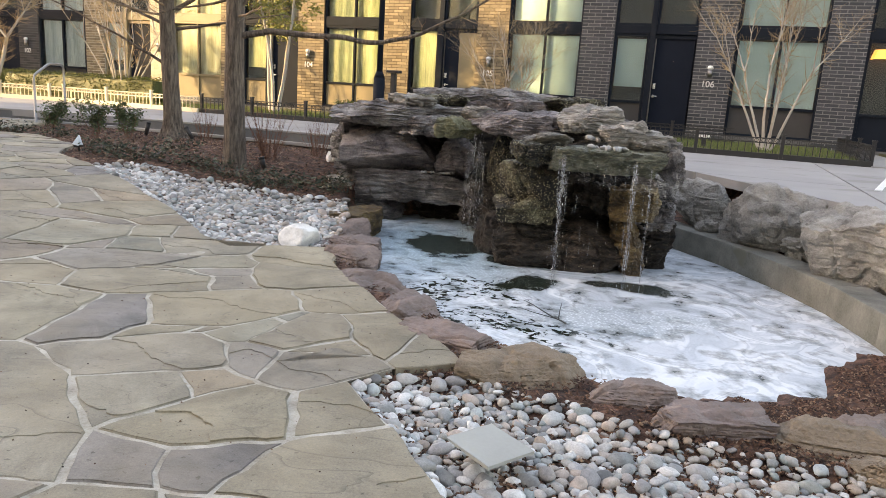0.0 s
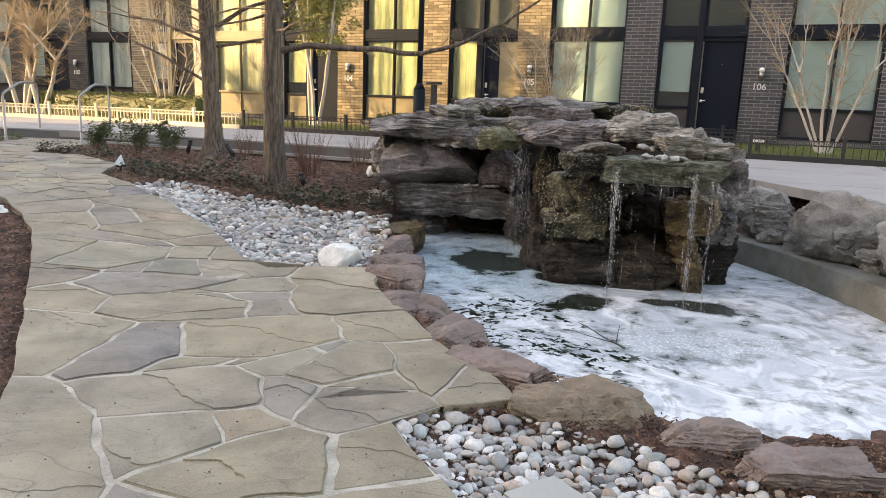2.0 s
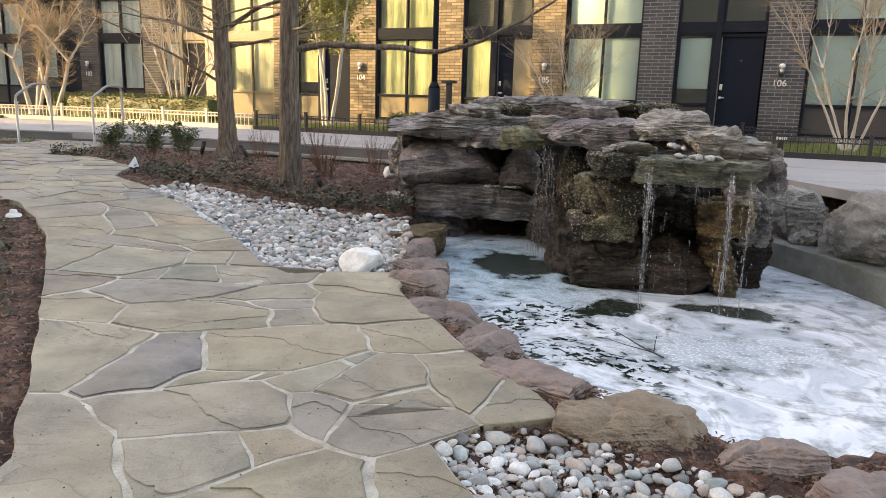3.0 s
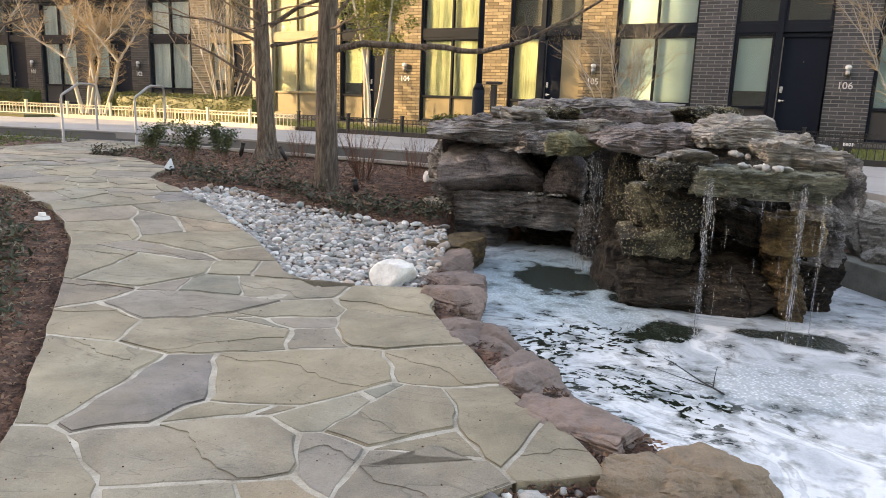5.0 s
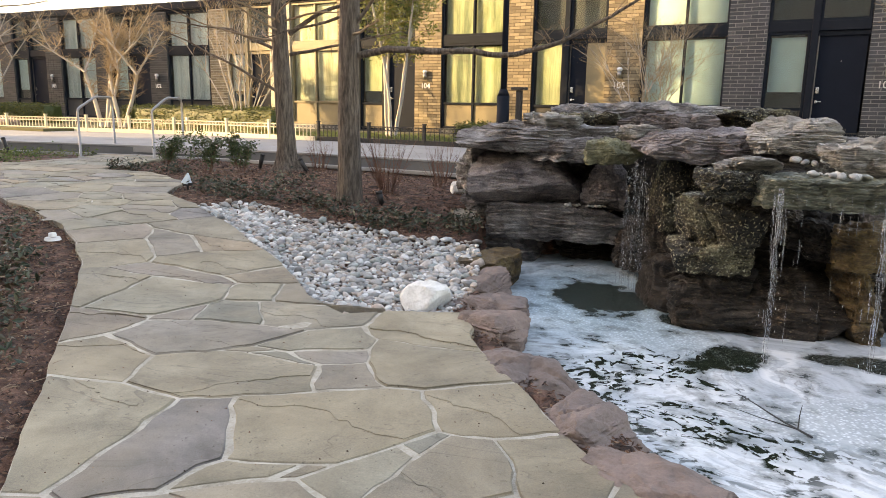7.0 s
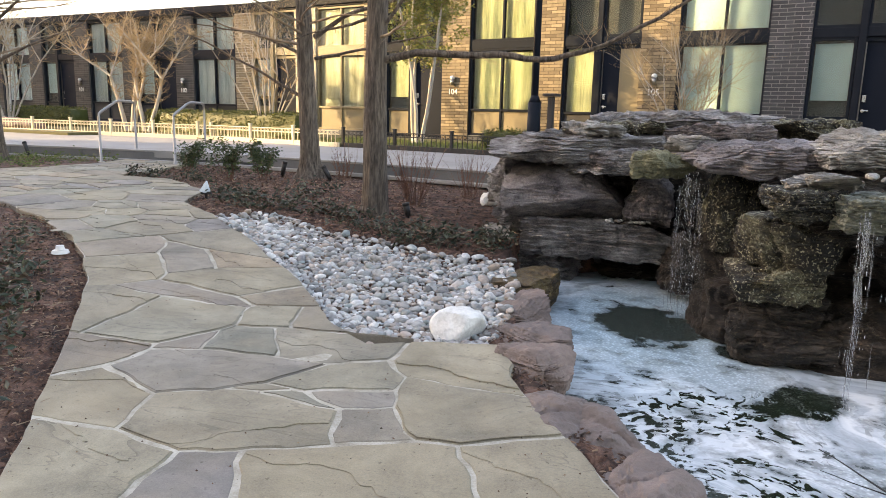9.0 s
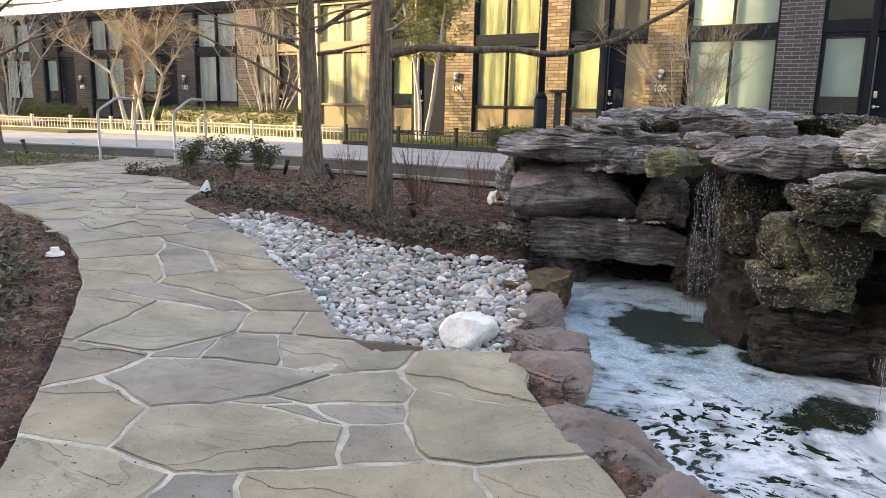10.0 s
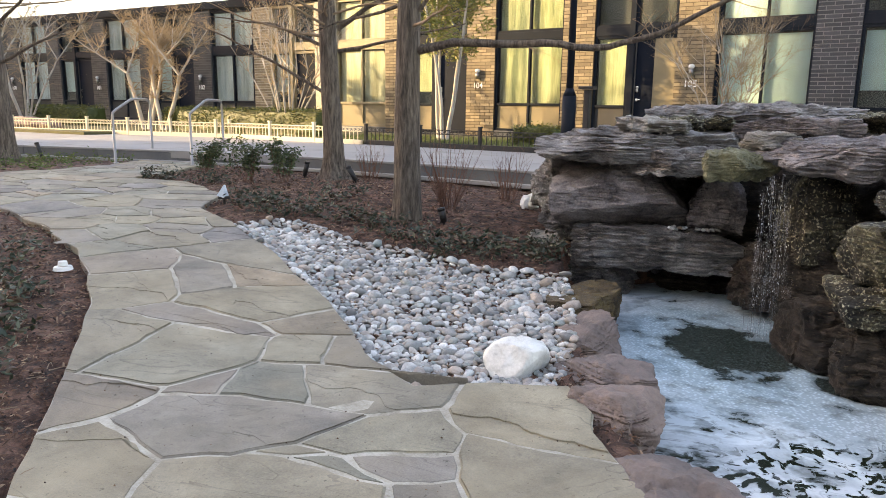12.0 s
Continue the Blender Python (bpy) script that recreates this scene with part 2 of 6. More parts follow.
dark_brick_one_mat = by_piece("charcoal_brick_piece", [(0.0, (0.027, 0.032, 0.042)), (0.5, (0.046, 0.052, 0.064)), (1.0, (0.078, 0.082, 0.094))], 70, 9, (0.5, 0.8), 0.4, 0.005, contrast=0.4)
tan_brick_mat = by_piece("tan_brick", [(0.0, (0.13, 0.10, 0.065)), (0.5, (0.22, 0.175, 0.115)), (1.0, (0.31, 0.25, 0.165))], 70, 9, (0.6, 0.85), 0.4, 0.005, island=True, contrast=0.35)
grey_brick_mat = by_piece("grey_brick", [(0.0, (0.022, 0.023, 0.026)), (1.0, (0.062, 0.060, 0.060))], 70, 9, (0.6, 0.85), 0.4, 0.005, island=True, contrast=0.35)
cream_brick_mat = by_piece("cream_brick", [(0.0, (0.42, 0.38, 0.30)), (1.0, (0.52, 0.48, 0.39))], 70, 9, (0.6, 0.85), 0.4, 0.005, island=True, contrast=0.2)
grey_joint_mat = surface("grey_brick_joint", [(0.3, (0.07, 0.072, 0.076)), (0.7, (0.11, 0.112, 0.115))], 6, 90, (0.85, 0.95), 0.3, 0.004)
joint_mat = surface("brick_joint", [(0.3, (0.20, 0.20, 0.20)), (0.7, (0.29, 0.288, 0.285))], 6, 90, (0.85, 0.95), 0.3, 0.004)
dark_joint_mat = surface("dark_brick_joint", [(0.3, (0.07, 0.052, 0.035)), (0.7, (0.11, 0.082, 0.055))], 6, 90, (0.85, 0.95), 0.3, 0.004)
frame_mat = plain("charcoal_metal_frame", (0.012, 0.016, 0.024), 0.55, 0.0, 0.08)
tan_frame_mat = plain("tan_metal_panel", (0.22, 0.18, 0.11), 0.5)
door_mat = plain("dark_blue_door_paint", (0.010, 0.014, 0.024), 0.55, 0.0, 0.08)
steel_mat = plain("brushed_steel", (0.30, 0.29, 0.28), 0.38, 1.0)
nickel_mat = plain("satin_nickel", (0.7, 0.69, 0.66), 0.25, 1.0)
iron_mat = plain("black_iron", (0.02, 0.02, 0.021), 0.5)
white_mat = plain("white_paint", (0.75, 0.75, 0.74), 0.5)
blind_mat = plain("window_blind", (0.62, 0.80, 0.84), 0.7)
curtain_mat = surface("pale_curtain", [(0.36, (0.34, 0.42, 0.45)), (0.46, (0.70, 0.78, 0.82)), (0.56, (0.90, 0.93, 0.95))], 5.0, 30, (0.8, 0.95), 0.2, 0.01, stretch=(1, 1, 0.12))
cream_curtain_mat = surface("cream_curtain", [(0.36, (0.34, 0.32, 0.22)), (0.5, (0.58, 0.56, 0.44)), (0.62, (0.74, 0.72, 0.62))], 5.0, 30, (0.8, 0.95), 0.2, 0.01, stretch=(1, 1, 0.12))
# green to yellow streaks on the blind paint in trees reflected by the panes
reflection_blind_mat = surface("reflection_streaked_blind", [(0.40, (0.13, 0.16, 0.10)), (0.5, (0.33, 0.35, 0.22)), (0.60, (0.54, 0.53, 0.36))], 3.2, 30, (0.8, 0.95), 0.2, 0.01, stretch=(1, 1, 0.1))
# dark colour stands in for the lack of light in rooms behind glass
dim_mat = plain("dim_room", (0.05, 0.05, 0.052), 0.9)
bark_mat = surface("cypress_bark", [(0.36, (0.035, 0.026, 0.021)), (0.48, (0.115, 0.088, 0.070)), (0.62, (0.225, 0.18, 0.145))], 36, 110, (0.85, 0.98), 1.0, 0.05, stretch=(1, 1, 0.12))
twig_mat = surface("twig_bark", [(0.3, (0.17, 0.115, 0.075)), (0.7, (0.34, 0.24, 0.165))], 8, 60, (0.8, 0.95), 0.4, 0.01)
# lighter golden copy of the twig bark, with sunlight put into the colour
sunlit_twig_mat = surface("sunlit_twig_bark", [(0.3, (0.27, 0.185, 0.105)), (0.7, (0.48, 0.36, 0.225))], 8, 60, (0.8, 0.95), 0.3, 0.006)
red_twig_mat = surface("red_twig", [(0.3, (0.10, 0.045, 0.032)), (0.7, (0.19, 0.10, 0.07))], 8, 60, (0.8, 0.95), 0.3, 0.004)
myrtle_mat = surface("myrtle_bark", [(0.3, (0.26, 0.23, 0.2)), (0.55, (0.44, 0.405, 0.36)), (0.75, (0.56, 0.53, 0.48))], 7, 40, (0.6, 0.85), 0.3, 0.01, stretch=(1, 1, 0.3))
leaf_mat = by_piece("evergreen_leaf", [(0.0, (0.025, 0.05, 0.016)), (0.5, (0.05, 0.085, 0.028)), (1.0, (0.10, 0.125, 0.045))], 60, 20, (0.35, 0.6), 0.1, 0.001, island=True, contrast=0.3)
yellow_leaf_mat = by_piece("yellowing_leaf", [(0.0, (0.10, 0.14, 0.03)), (0.5, (0.19, 0.20, 0.045)), (1.0, (0.30, 0.27, 0.07))], 60, 20, (0.4, 0.7), 0.1, 0.001, island=True, contrast=0.3)
hedge_mat = by_piece("boxwood_leaf", [(0.0, (0.022, 0.04, 0.007)), (0.6, (0.085, 0.105, 0.013)), (1.0, (0.20, 0.185, 0.026))], 60, 20, (0.45, 0.7), 0.1, 0.001, island=True, contrast=0.3)
ivy_mat = by_piece("ivy_leaf", [(0.0, (0.016, 0.030, 0.018)), (0.4, (0.034, 0.050, 0.028)), (0.65, (0.085, 0.045, 0.028)), (0.9, (0.07, 0.085, 0.05)), (1.0, (0.17, 0.17, 0.11))], 60, 20, (0.4, 0.7), 0.1, 0.001, island=True, contrast=0.3)
grass_mat = by_piece("grass_blade", [(0.0, (0.05, 0.09, 0.02)), (0.6, (0.11, 0.16, 0.035)), (1.0, (0.22, 0.21, 0.08))], 60, 20, (0.6, 0.85), 0.1, 0.001, island=True, contrast=0.3)
soil_mat = surface("garden_soil", [(0.3, (0.06, 0.06, 0.028)), (0.7, (0.12, 0.11, 0.05))], 3, 60, (0.85, 0.98), 0.5, 0.02)
render_mat = surface("pale_render", [(0.3, (0.42, 0.40, 0.37)), (0.7, (0.50, 0.48, 0.45))], 0.6, 20, (0.8, 0.95), 0.2, 0.01)


def glass_material(name, tint, rough=0.02):
    m, nt, b = nodes_of(name)
    b.inputs["Base Color"].default_value = (*tint, 1)
    b.inputs["Transmission Weight"].default_value, b.inputs["Roughness"].default_value, b.inputs["IOR"].default_value = 1.0, rough, 1.5
    return m


pane_mat = glass_material("window_glass", (0.80, 0.88, 0.86))


def water_material():
    m, nt, b = nodes_of("pond_water")
    geo = nt.nodes.new("ShaderNodeNewGeometry")
    pos = geo.outputs["Position"]
    sw = nt.nodes.new("ShaderNodeTexNoise")
    sw.inputs["Scale"].default_value, sw.inputs["Detail"].default_value = 0.9, 2.0
    nt.links.new(pos, sw.inputs["Vector"])
    off = nt.nodes.new("ShaderNodeVectorMath")
    off.operation, off.inputs[3].default_value = "SCALE", 1.5
    nt.links.new(sw.outputs["Color"], off.inputs[0])
    add = nt.nodes.new("ShaderNodeVectorMath")
    add.operation = "ADD"
    nt.links.new(pos, add.inputs[0])
    nt.links.new(off.outputs[0], add.inputs[1])
    swirl = noise_node(nt, add.outputs[0], 1.3, 3.5, 0.45, 1.8)
    ragged = noise_node(nt, pos, 5.0, 4.0, 0.6)
    cells = nt.nodes.new("ShaderNodeTexVoronoi")
    cells.inputs["Scale"].default_value = 46.0
    nt.links.new(pos, cells.inputs["Vector"])
    bubble = ramp(nt, cells.outputs["Distance"], [(0.15, grey(0.0)), (0.5, grey(1.0))])
    fizz = noise_node(nt, pos, 60.0, 3.0, 0.7)

    def near(x, y, sx, sy, turn=0.0):
        mp = nt.nodes.new("ShaderNodeMapping")
        mp.vector_type = "TEXTURE"
        mp.inputs["Location"].default_value, mp.inputs["Rotation"].default_value, mp.inputs["Scale"].default_value = (x, y, -0.22), (0, 0, radians(turn)), (sx, sy, 1)
        nt.links.new(add2.outputs[0], mp.inputs["Vector"])
        ln = nt.nodes.new("ShaderNodeVectorMath")
        ln.operation = "LENGTH"
        nt.links.new(mp.outputs[0], ln.inputs[0])
        return math_node(nt, "SUBTRACT", 1.0, ln.outputs["Value"], True)

    wob = nt.nodes.new("ShaderNodeVectorMath")
    wob.operation, wob.inputs[3].default_value = "SCALE", 0.75
    sub = nt.nodes.new("ShaderNodeVectorMath")
    sub.operation, sub.inputs[1].default_value = "SUBTRACT", (0.5, 0.5, 0.5)
    nt.links.new(sw.outputs["Color"], sub.inputs[0])
    nt.links.new(sub.outputs[0], wob.inputs[0])
    add2 = nt.nodes.new("ShaderNodeVectorMath")
    add2.operation = "ADD"
    nt.links.new(pos, add2.inputs[0])
    nt.links.new(wob.outputs[0], add2.inputs[1])
    lace = noise_node(nt, add2.outputs[0], 15.0, 4.0, 0.55, 0.6)
    clear = None
    for spot in ((-0.25, 7.32, 0.46, 0.60, 0), (0.56, 6.04, 0.42, 0.24, 8), (1.47, 6.12, 0.42, 0.24, -8), (0.30, 6.75, 0.25, 0.2, 0)):
        s = math_node(nt, "MULTIPLY", math_node(nt, "ADD", near(*spot), math_node(nt, "MULTIPLY", math_node(nt, "SUBTRACT", ragged, 0.5), 1.3)), 3.2, True)
        clear = s if clear is None else math_node(nt, "MAXIMUM", clear, s)
    clear = math_node(nt, "MULTIPLY", clear, ramp(nt, fizz, [(0.45, grey(1.0)), (0.75, grey(0.72))]))
    streaks = math_node(nt, "MULTIPLY", near(0.12, 5.35, 1.05, 1.45, 28), 2.2, True)
    streaks = math_node(nt, "MULTIPLY", streaks, ramp(nt, noise_node(nt, add.outputs[0], 2.2, 3.0, 0.5), [(0.42, grey(0.15)), (0.52, grey(1.0))]))
    base = ramp(nt, swirl, [(0.24, grey(0.7)), (0.34, grey(1.0))])
    laced = ramp(nt, lace, [(0.435, grey(0.0)), (0.485, grey(1.0))])
    raft = None
    for spot in ((-0.08, 6.6, 0.75, 0.55, -35), (1.1, 5.25, 0.85, 0.42, 0), (-0.3, 7.4, 1.0, 1.5, 0)):
        r = math_node(nt, "MULTIPLY", near(*spot), 2.5, True)
        raft = r if raft is None else math_node(nt, "MAXIMUM", raft, r)
    streaks_free = math_node(nt, "SUBTRACT", 1.0, raft, True)
    foam = math_node(nt, "SUBTRACT", math_node(nt, "MULTIPLY", base, 1.0), math_node(nt, "MULTIPLY", math_node(nt, "MULTIPLY", streaks, streaks_free), math_node(nt, "SUBTRACT", 1.12, laced)), True)
    foam = math_node(nt, "SUBTRACT", foam, math_node(nt, "MULTIPLY", clear, math_node(nt, "ADD", 0.9, math_node(nt, "MULTIPLY", fizz, 0.2))), True)
    bands = ramp(nt, swirl, [(0.33, (0.50, 0.54, 0.57)), (0.42, (0.62, 0.65, 0.68)), (0.455, (0.54, 0.58, 0.61)), (0.50, (0.74, 0.76, 0.78)), (0.555, (0.80, 0.81, 0.82)), (0.573, (0.54, 0.58, 0.61)), (0.61, (0.76, 0.775, 0.79)), (0.66, (0.52, 0.56, 0.59)), (0.72, (0.66, 0.69, 0.71))])
    bands = mix_col(nt, 0.22, bands, ramp(nt, fizz, [(0.3, grey(0.35)), (0.65, grey(0.8))]), "OVERLAY")
    # rafts of small bubbles, greyer than the thick foam
    bands = mix_col(nt, math_node(nt, "MULTIPLY", raft, 0.75), bands, mix_col(nt, bubble, (0.78, 0.82, 0.84), (0.38, 0.43, 0.455)))
    bands = mix_col(nt, math_node(nt, "MULTIPLY", near(-0.3, 7.4, 1.3, 2.0), 1.6, True), bands, (0.80, 0.95, 1.0), "MULTIPLY")
    drift = noise_node(nt, add.outputs[0], 0.8, 3.0, 0.5, 1.0)
    bands = mix_col(nt, 1.0, bands, ramp(nt, drift, [(0.36, (0.70, 0.76, 0.80)), (0.5, (0.95, 0.97, 0.98)), (0.64, (0.82, 0.86, 0.89))]), "MULTIPLY")
    nt.links.new(mix_col(nt, foam, (0.014, 0.021, 0.013), bands), b.inputs["Base Color"])
    nt.links.new(ramp(nt, foam, [(0.1, grey(0.04)), (0.6, grey(0.55))]), b.inputs["Roughness"])
    b.inputs["IOR"].default_value = 1.33
    bp = nt.nodes.new("ShaderNodeBump")
    bp.inputs["Strength"].default_value, bp.inputs["Distance"].default_value = 0.5, 0.012
    ripple = noise_node(nt, pos, 14.0, 3.0, 0.5, 0.5)
    nt.links.new(math_node(nt, "ADD", math_node(nt, "MULTIPLY", foam, 0.8), math_node(nt, "ADD", math_node(nt, "MULTIPLY", fizz, 0.25), math_node(nt, "MULTIPLY", ripple, 0.3))), bp.inputs["Height"])
    nt.links.new(bp.outputs[0], b.inputs["Normal"])
    return m


water_mat = water_material()
fall_mat = glass_material("falling_water", (0.95, 0.96, 0.98), 0.15)
fall_mat.node_tree.nodes["Principled BSDF"].inputs["Transmission Weight"].default_value = 0.85
spray_mat = plain("white_water", (0.72, 0.75, 0.78), 0.35)

# ---- mesh helpers ----


def mesh_object(name, verts, faces, material, parent=None, label="", smooth=False, m=None):
    me = bpy.data.meshes.new(name)
    me.from_pydata([tuple(v) for v in verts], [], [tuple(f) for f in faces])
    me.materials.append(material)
    if smooth:
        me.polygons.foreach_set("use_smooth", [True] * len(me.polygons))
    me.update()
    ob = new(name, me)
    if parent:
        ob.parent = parent
    if m is not None:
        ob.matrix_basis = m
    if label:
        tagged(ob, label)
    return ob


def part(name, bm, material, parent=None, label="", smooth=False, m=None):
    me = bpy.data.meshes.new(name)
    bm.to_mesh(me)
    bm.free()
    me.materials.append(material)
    if smooth:
        me.polygons.foreach_set("use_smooth", [True] * len(me.polygons))
    ob = new(name, me)
    if parent:
        ob.parent = parent
    if m is not None:
        ob.matrix_basis = m
    if label:
        tagged(ob, label)
    return ob


def empty(name, m, label, category, group="", kind=""):
    ob = new(name)
    ob.empty_display_size = 0.1
    ob.matrix_basis = m
    return tagged(ob, label, category, group, kind)


def box(size, at=(0, 0, 0), bevel=0.0, bm=None):
    """A box with its middle at the place given, its edges rounded."""
    own = bmesh.new()
    bmesh.ops.create_cube(own, size=1, matrix=Matrix.Translation(at) @ Matrix.Diagonal((*size, 1)))
    if bevel:
        bmesh.ops.bevel(own, geom=own.edges[:], offset=bevel, segments=2, profile=0.6, affect="EDGES")
    if bm is None:
        return own
    me = bpy.data.meshes.new("tmp")
    own.to_mesh(me)
    own.free()
    bm.from_mesh(me)
    bpy.data.meshes.remove(me)
    return bm


def tube_data(points, radii, sides=6, verts=None, faces=None, caps=True):
    """A tapered tube along points, added to lists of vertices and faces."""
    verts = [] if verts is None else verts
    faces = [] if faces is None else faces
    start = len(verts)
    n = len(points)
    for i, p in enumerate(points):
        d = (points[min(i + 1, n - 1)] - points[max(i - 1, 0)])
        d = d.normalized() if d.length > 1e-6 else Vector((0, 0, 1))
        a = d.cross(Vector((0, 0, 1)) if abs(d.z) < 0.9 else Vector((1, 0, 0))).normalized()
        b = d.cross(a)
        for k in range(sides):
            ang = 2 * math.pi * k / sides
            verts.append(p + (a * math.cos(ang) + b * math.sin(ang)) * radii[i])
    for i in range(n - 1):
        for k in range(sides):
            k2 = (k + 1) % sides
            o = start + i * sides
            faces.append((o + k, o + k2, o + sides + k2, o + sides + k))
    if caps:
        faces.append(tuple(start + k for k in range(sides)))
        faces.append(tuple(start + (n - 1) * sides + k for k in reversed(range(sides))))
    return verts, faces


def tube(name, points, radius, material, parent=None, label="", sides=10, m=None):
    radii = radius if isinstance(radius, (list, tuple)) else [radius] * len(points)
    v, f = tube_data([Vector(p) for p in points], radii, sides)
    return mesh_object(name, v, f, material, parent, label, True, m)


# ---- ground heights ----


def rise(x, y):
    """The garden climbs gently from the pond to the street."""
    w = 0.8 * y - 0.4 * x
    return float(np.interp(w, [5, 6.1, 7.5, 9.5, 12.9], [0, 0.06, 0.19, 0.33, 0.40]))


def smooth_loop(points, step=0.12, rough=0.0, seed=0):
    """A closed outline through the points, rounded and cut into short, slightly uneven steps."""
    out, n = [], len(points)
    pts = [Vector((*p, 0)) for p in points]
    for i in range(n):
        b, c = pts[i], pts[(i + 1) % n]
        k = max(1, min(12, int((c - b).length / step)))
        for j in range(k):
            t = j / k
            q = b.lerp(c, t)
            if rough:
                q = q + Vector((noise.noise(q * 2.3 + Vector((seed, 0, 0))), noise.noise(q * 2.3 + Vector((0, seed, 9))), 0)) * rough
            out.append((q.x, q.y))
    return out


def inside(poly, x, y):
    hit, n = False, len(poly)
    for i in range(n):
        (x1, y1), (x2, y2) = poly[i - 1], poly[i]
        if (y1 > y) != (y2 > y) and x < (x2 - x1) * (y - y1) / (y2 - y1) + x1:
            hit = not hit
    return hit


def edge_distance(poly, xs, ys):
    """Distance of many points to an outline (numpy), negative inside."""
    d = np.full(xs.shape, 1e9)
    ins = np.zeros(xs.shape, bool)
    n = len(poly)
    for i in range(n):
        (x1, y1), (x2, y2) = poly[i - 1], poly[i]
        ex, ey = x2 - x1, y2 - y1
        t = np.clip(((xs - x1) * ex + (ys - y1) * ey) / (ex * ex + ey * ey + 1e-12), 0, 1)
        d = np.minimum(d, np.hypot(xs - x1 - t * ex, ys - y1 - t * ey))
        if y1 != y2:
            ins ^= ((y1 > ys) != (y2 > ys)) & (xs < (x2 - x1) * (ys - y1) / (y2 - y1) + x1)
    return np.where(ins, -d, d)


def clip_half(poly, px, py, nx, ny):
    """The part of an outline on the side (p - px).n <= 0."""
    out, n = [], len(poly)
    for i in range(n):
        a, b = poly[i - 1], poly[i]
        da, db = (a[0] - px) * nx + (a[1] - py) * ny, (b[0] - px) * nx + (b[1] - py) * ny
        if (da <= 0) != (db <= 0):
            t = da / (da - db)
            out.append((a[0] + (b[0] - a[0]) * t, a[1] + (b[1] - a[1]) * t))
        if db <= 0:
            out.append(b)
    return out


PATH_EDGE = [(-1.6, -4), (-1.5, 1.0), (-1.58, 2.0), (-1.8, 2.74), (-2.09, 3.2), (-2.66, 3.96), (-3.09, 4.53), (-3.46, 5.04), (-4.0, 5.74), (-4.28, 6.06), (-4.64, 6.42),
             (-5.17, 6.83), (-5.86, 7.27), (-6.99, 7.75), (-9, 8.3), (-14, 8.6), (-14, 9.7), (-9.6, 9.75), (-9.15, 10.4), (-8.95, 11.3), (-9.2, 12.3), (-7.75, 12.3), (-7.55, 11.2), (-7.48, 10.13),
             (-6.6, 10.08), (-5.5, 9.3), (-5.26, 8.55), (-4.58, 8.08), (-3.95, 7.55), (-3.11, 6.79), (-2.41, 6.07), (-2.14, 5.73), (-1.83, 5.54), (-1.16, 5.77), (-1.0, 5.5), (-0.98, 5.3),
             (-0.78, 4.95), (-0.55, 4.6), (-0.3, 4.14), (-0.04, 3.83), (0.16, 3.51), (-0.18, 3.4), (-0.36, 3.18), (-0.08, 2.77), (0.2, 2.2), (0.5, 1.5), (0.9, 0.5), (1.2, -4)]
path_edge = smooth_loop(PATH_EDGE, 0.1, 0.045, 3)
POND = [(-1.3, 8.4), (-0.98, 6.9), (-0.8, 6.0), (-0.45, 5.25), (-0.1, 4.7), (0.25, 4.3), (0.8, 3.85), (1.3, 3.55), (1.9, 3.4), (2.6, 3.5), (2.95, 4.2), (2.95, 5.1), (2.88, 5.85), (2.76, 6.46), (2.5, 7.43), (2.06, 8.5), (1.6, 9.3), (-0.3, 9.3)]
pond_edge = smooth_loop(POND, 0.15, 0.03, 5)
WATER_Z, ROAD_Z, FENCE_V = -0.22, 0.55, 4.8
# the kerb swings round with the road
KERB = [(-60, 10.6), (-24, 11.9), (-14, 12.3), (-10.8, 12.38), (-8.5, 12.4), (-7.2, 12.33), (-6.1, 12.16), (-4.5, 11.8), (-3.3, 11.46), (-2.4, 11.18), (-0.9, 10.7), (0.8, 10.2)]
KERB_X, KERB_Y = [q[0] for q in KERB], [q[1] for q in KERB]
FAR_PEBBLES = [(-1.2, 5.74), (-1.82, 5.47), (-2.17, 5.69), (-2.43, 6.05), (-3.11, 6.82), (-3.95, 7.58), (-4.58, 8.12), (-4.35, 8.45), (-3.85, 8.35), (-3.3, 8.0), (-2.7, 7.9), (-2.0, 7.65), (-1.45, 7.75), (-1.3, 7.2), (-1.2, 6.5)]
NEAR_PEBBLES = [(0.2, 2.2), (-0.08, 2.77), (-0.36, 3.16), (-0.18, 3.38), (0.15, 3.46), (0.42, 3.28), (0.66, 3.22), (0.9, 3.02), (1.4, 2.9), (1.9, 2.75), (2.7, 2.6), (2.9, 1.2), (0.9, 0.6), (0.5, 1.5)]

# ---- the large structure ----


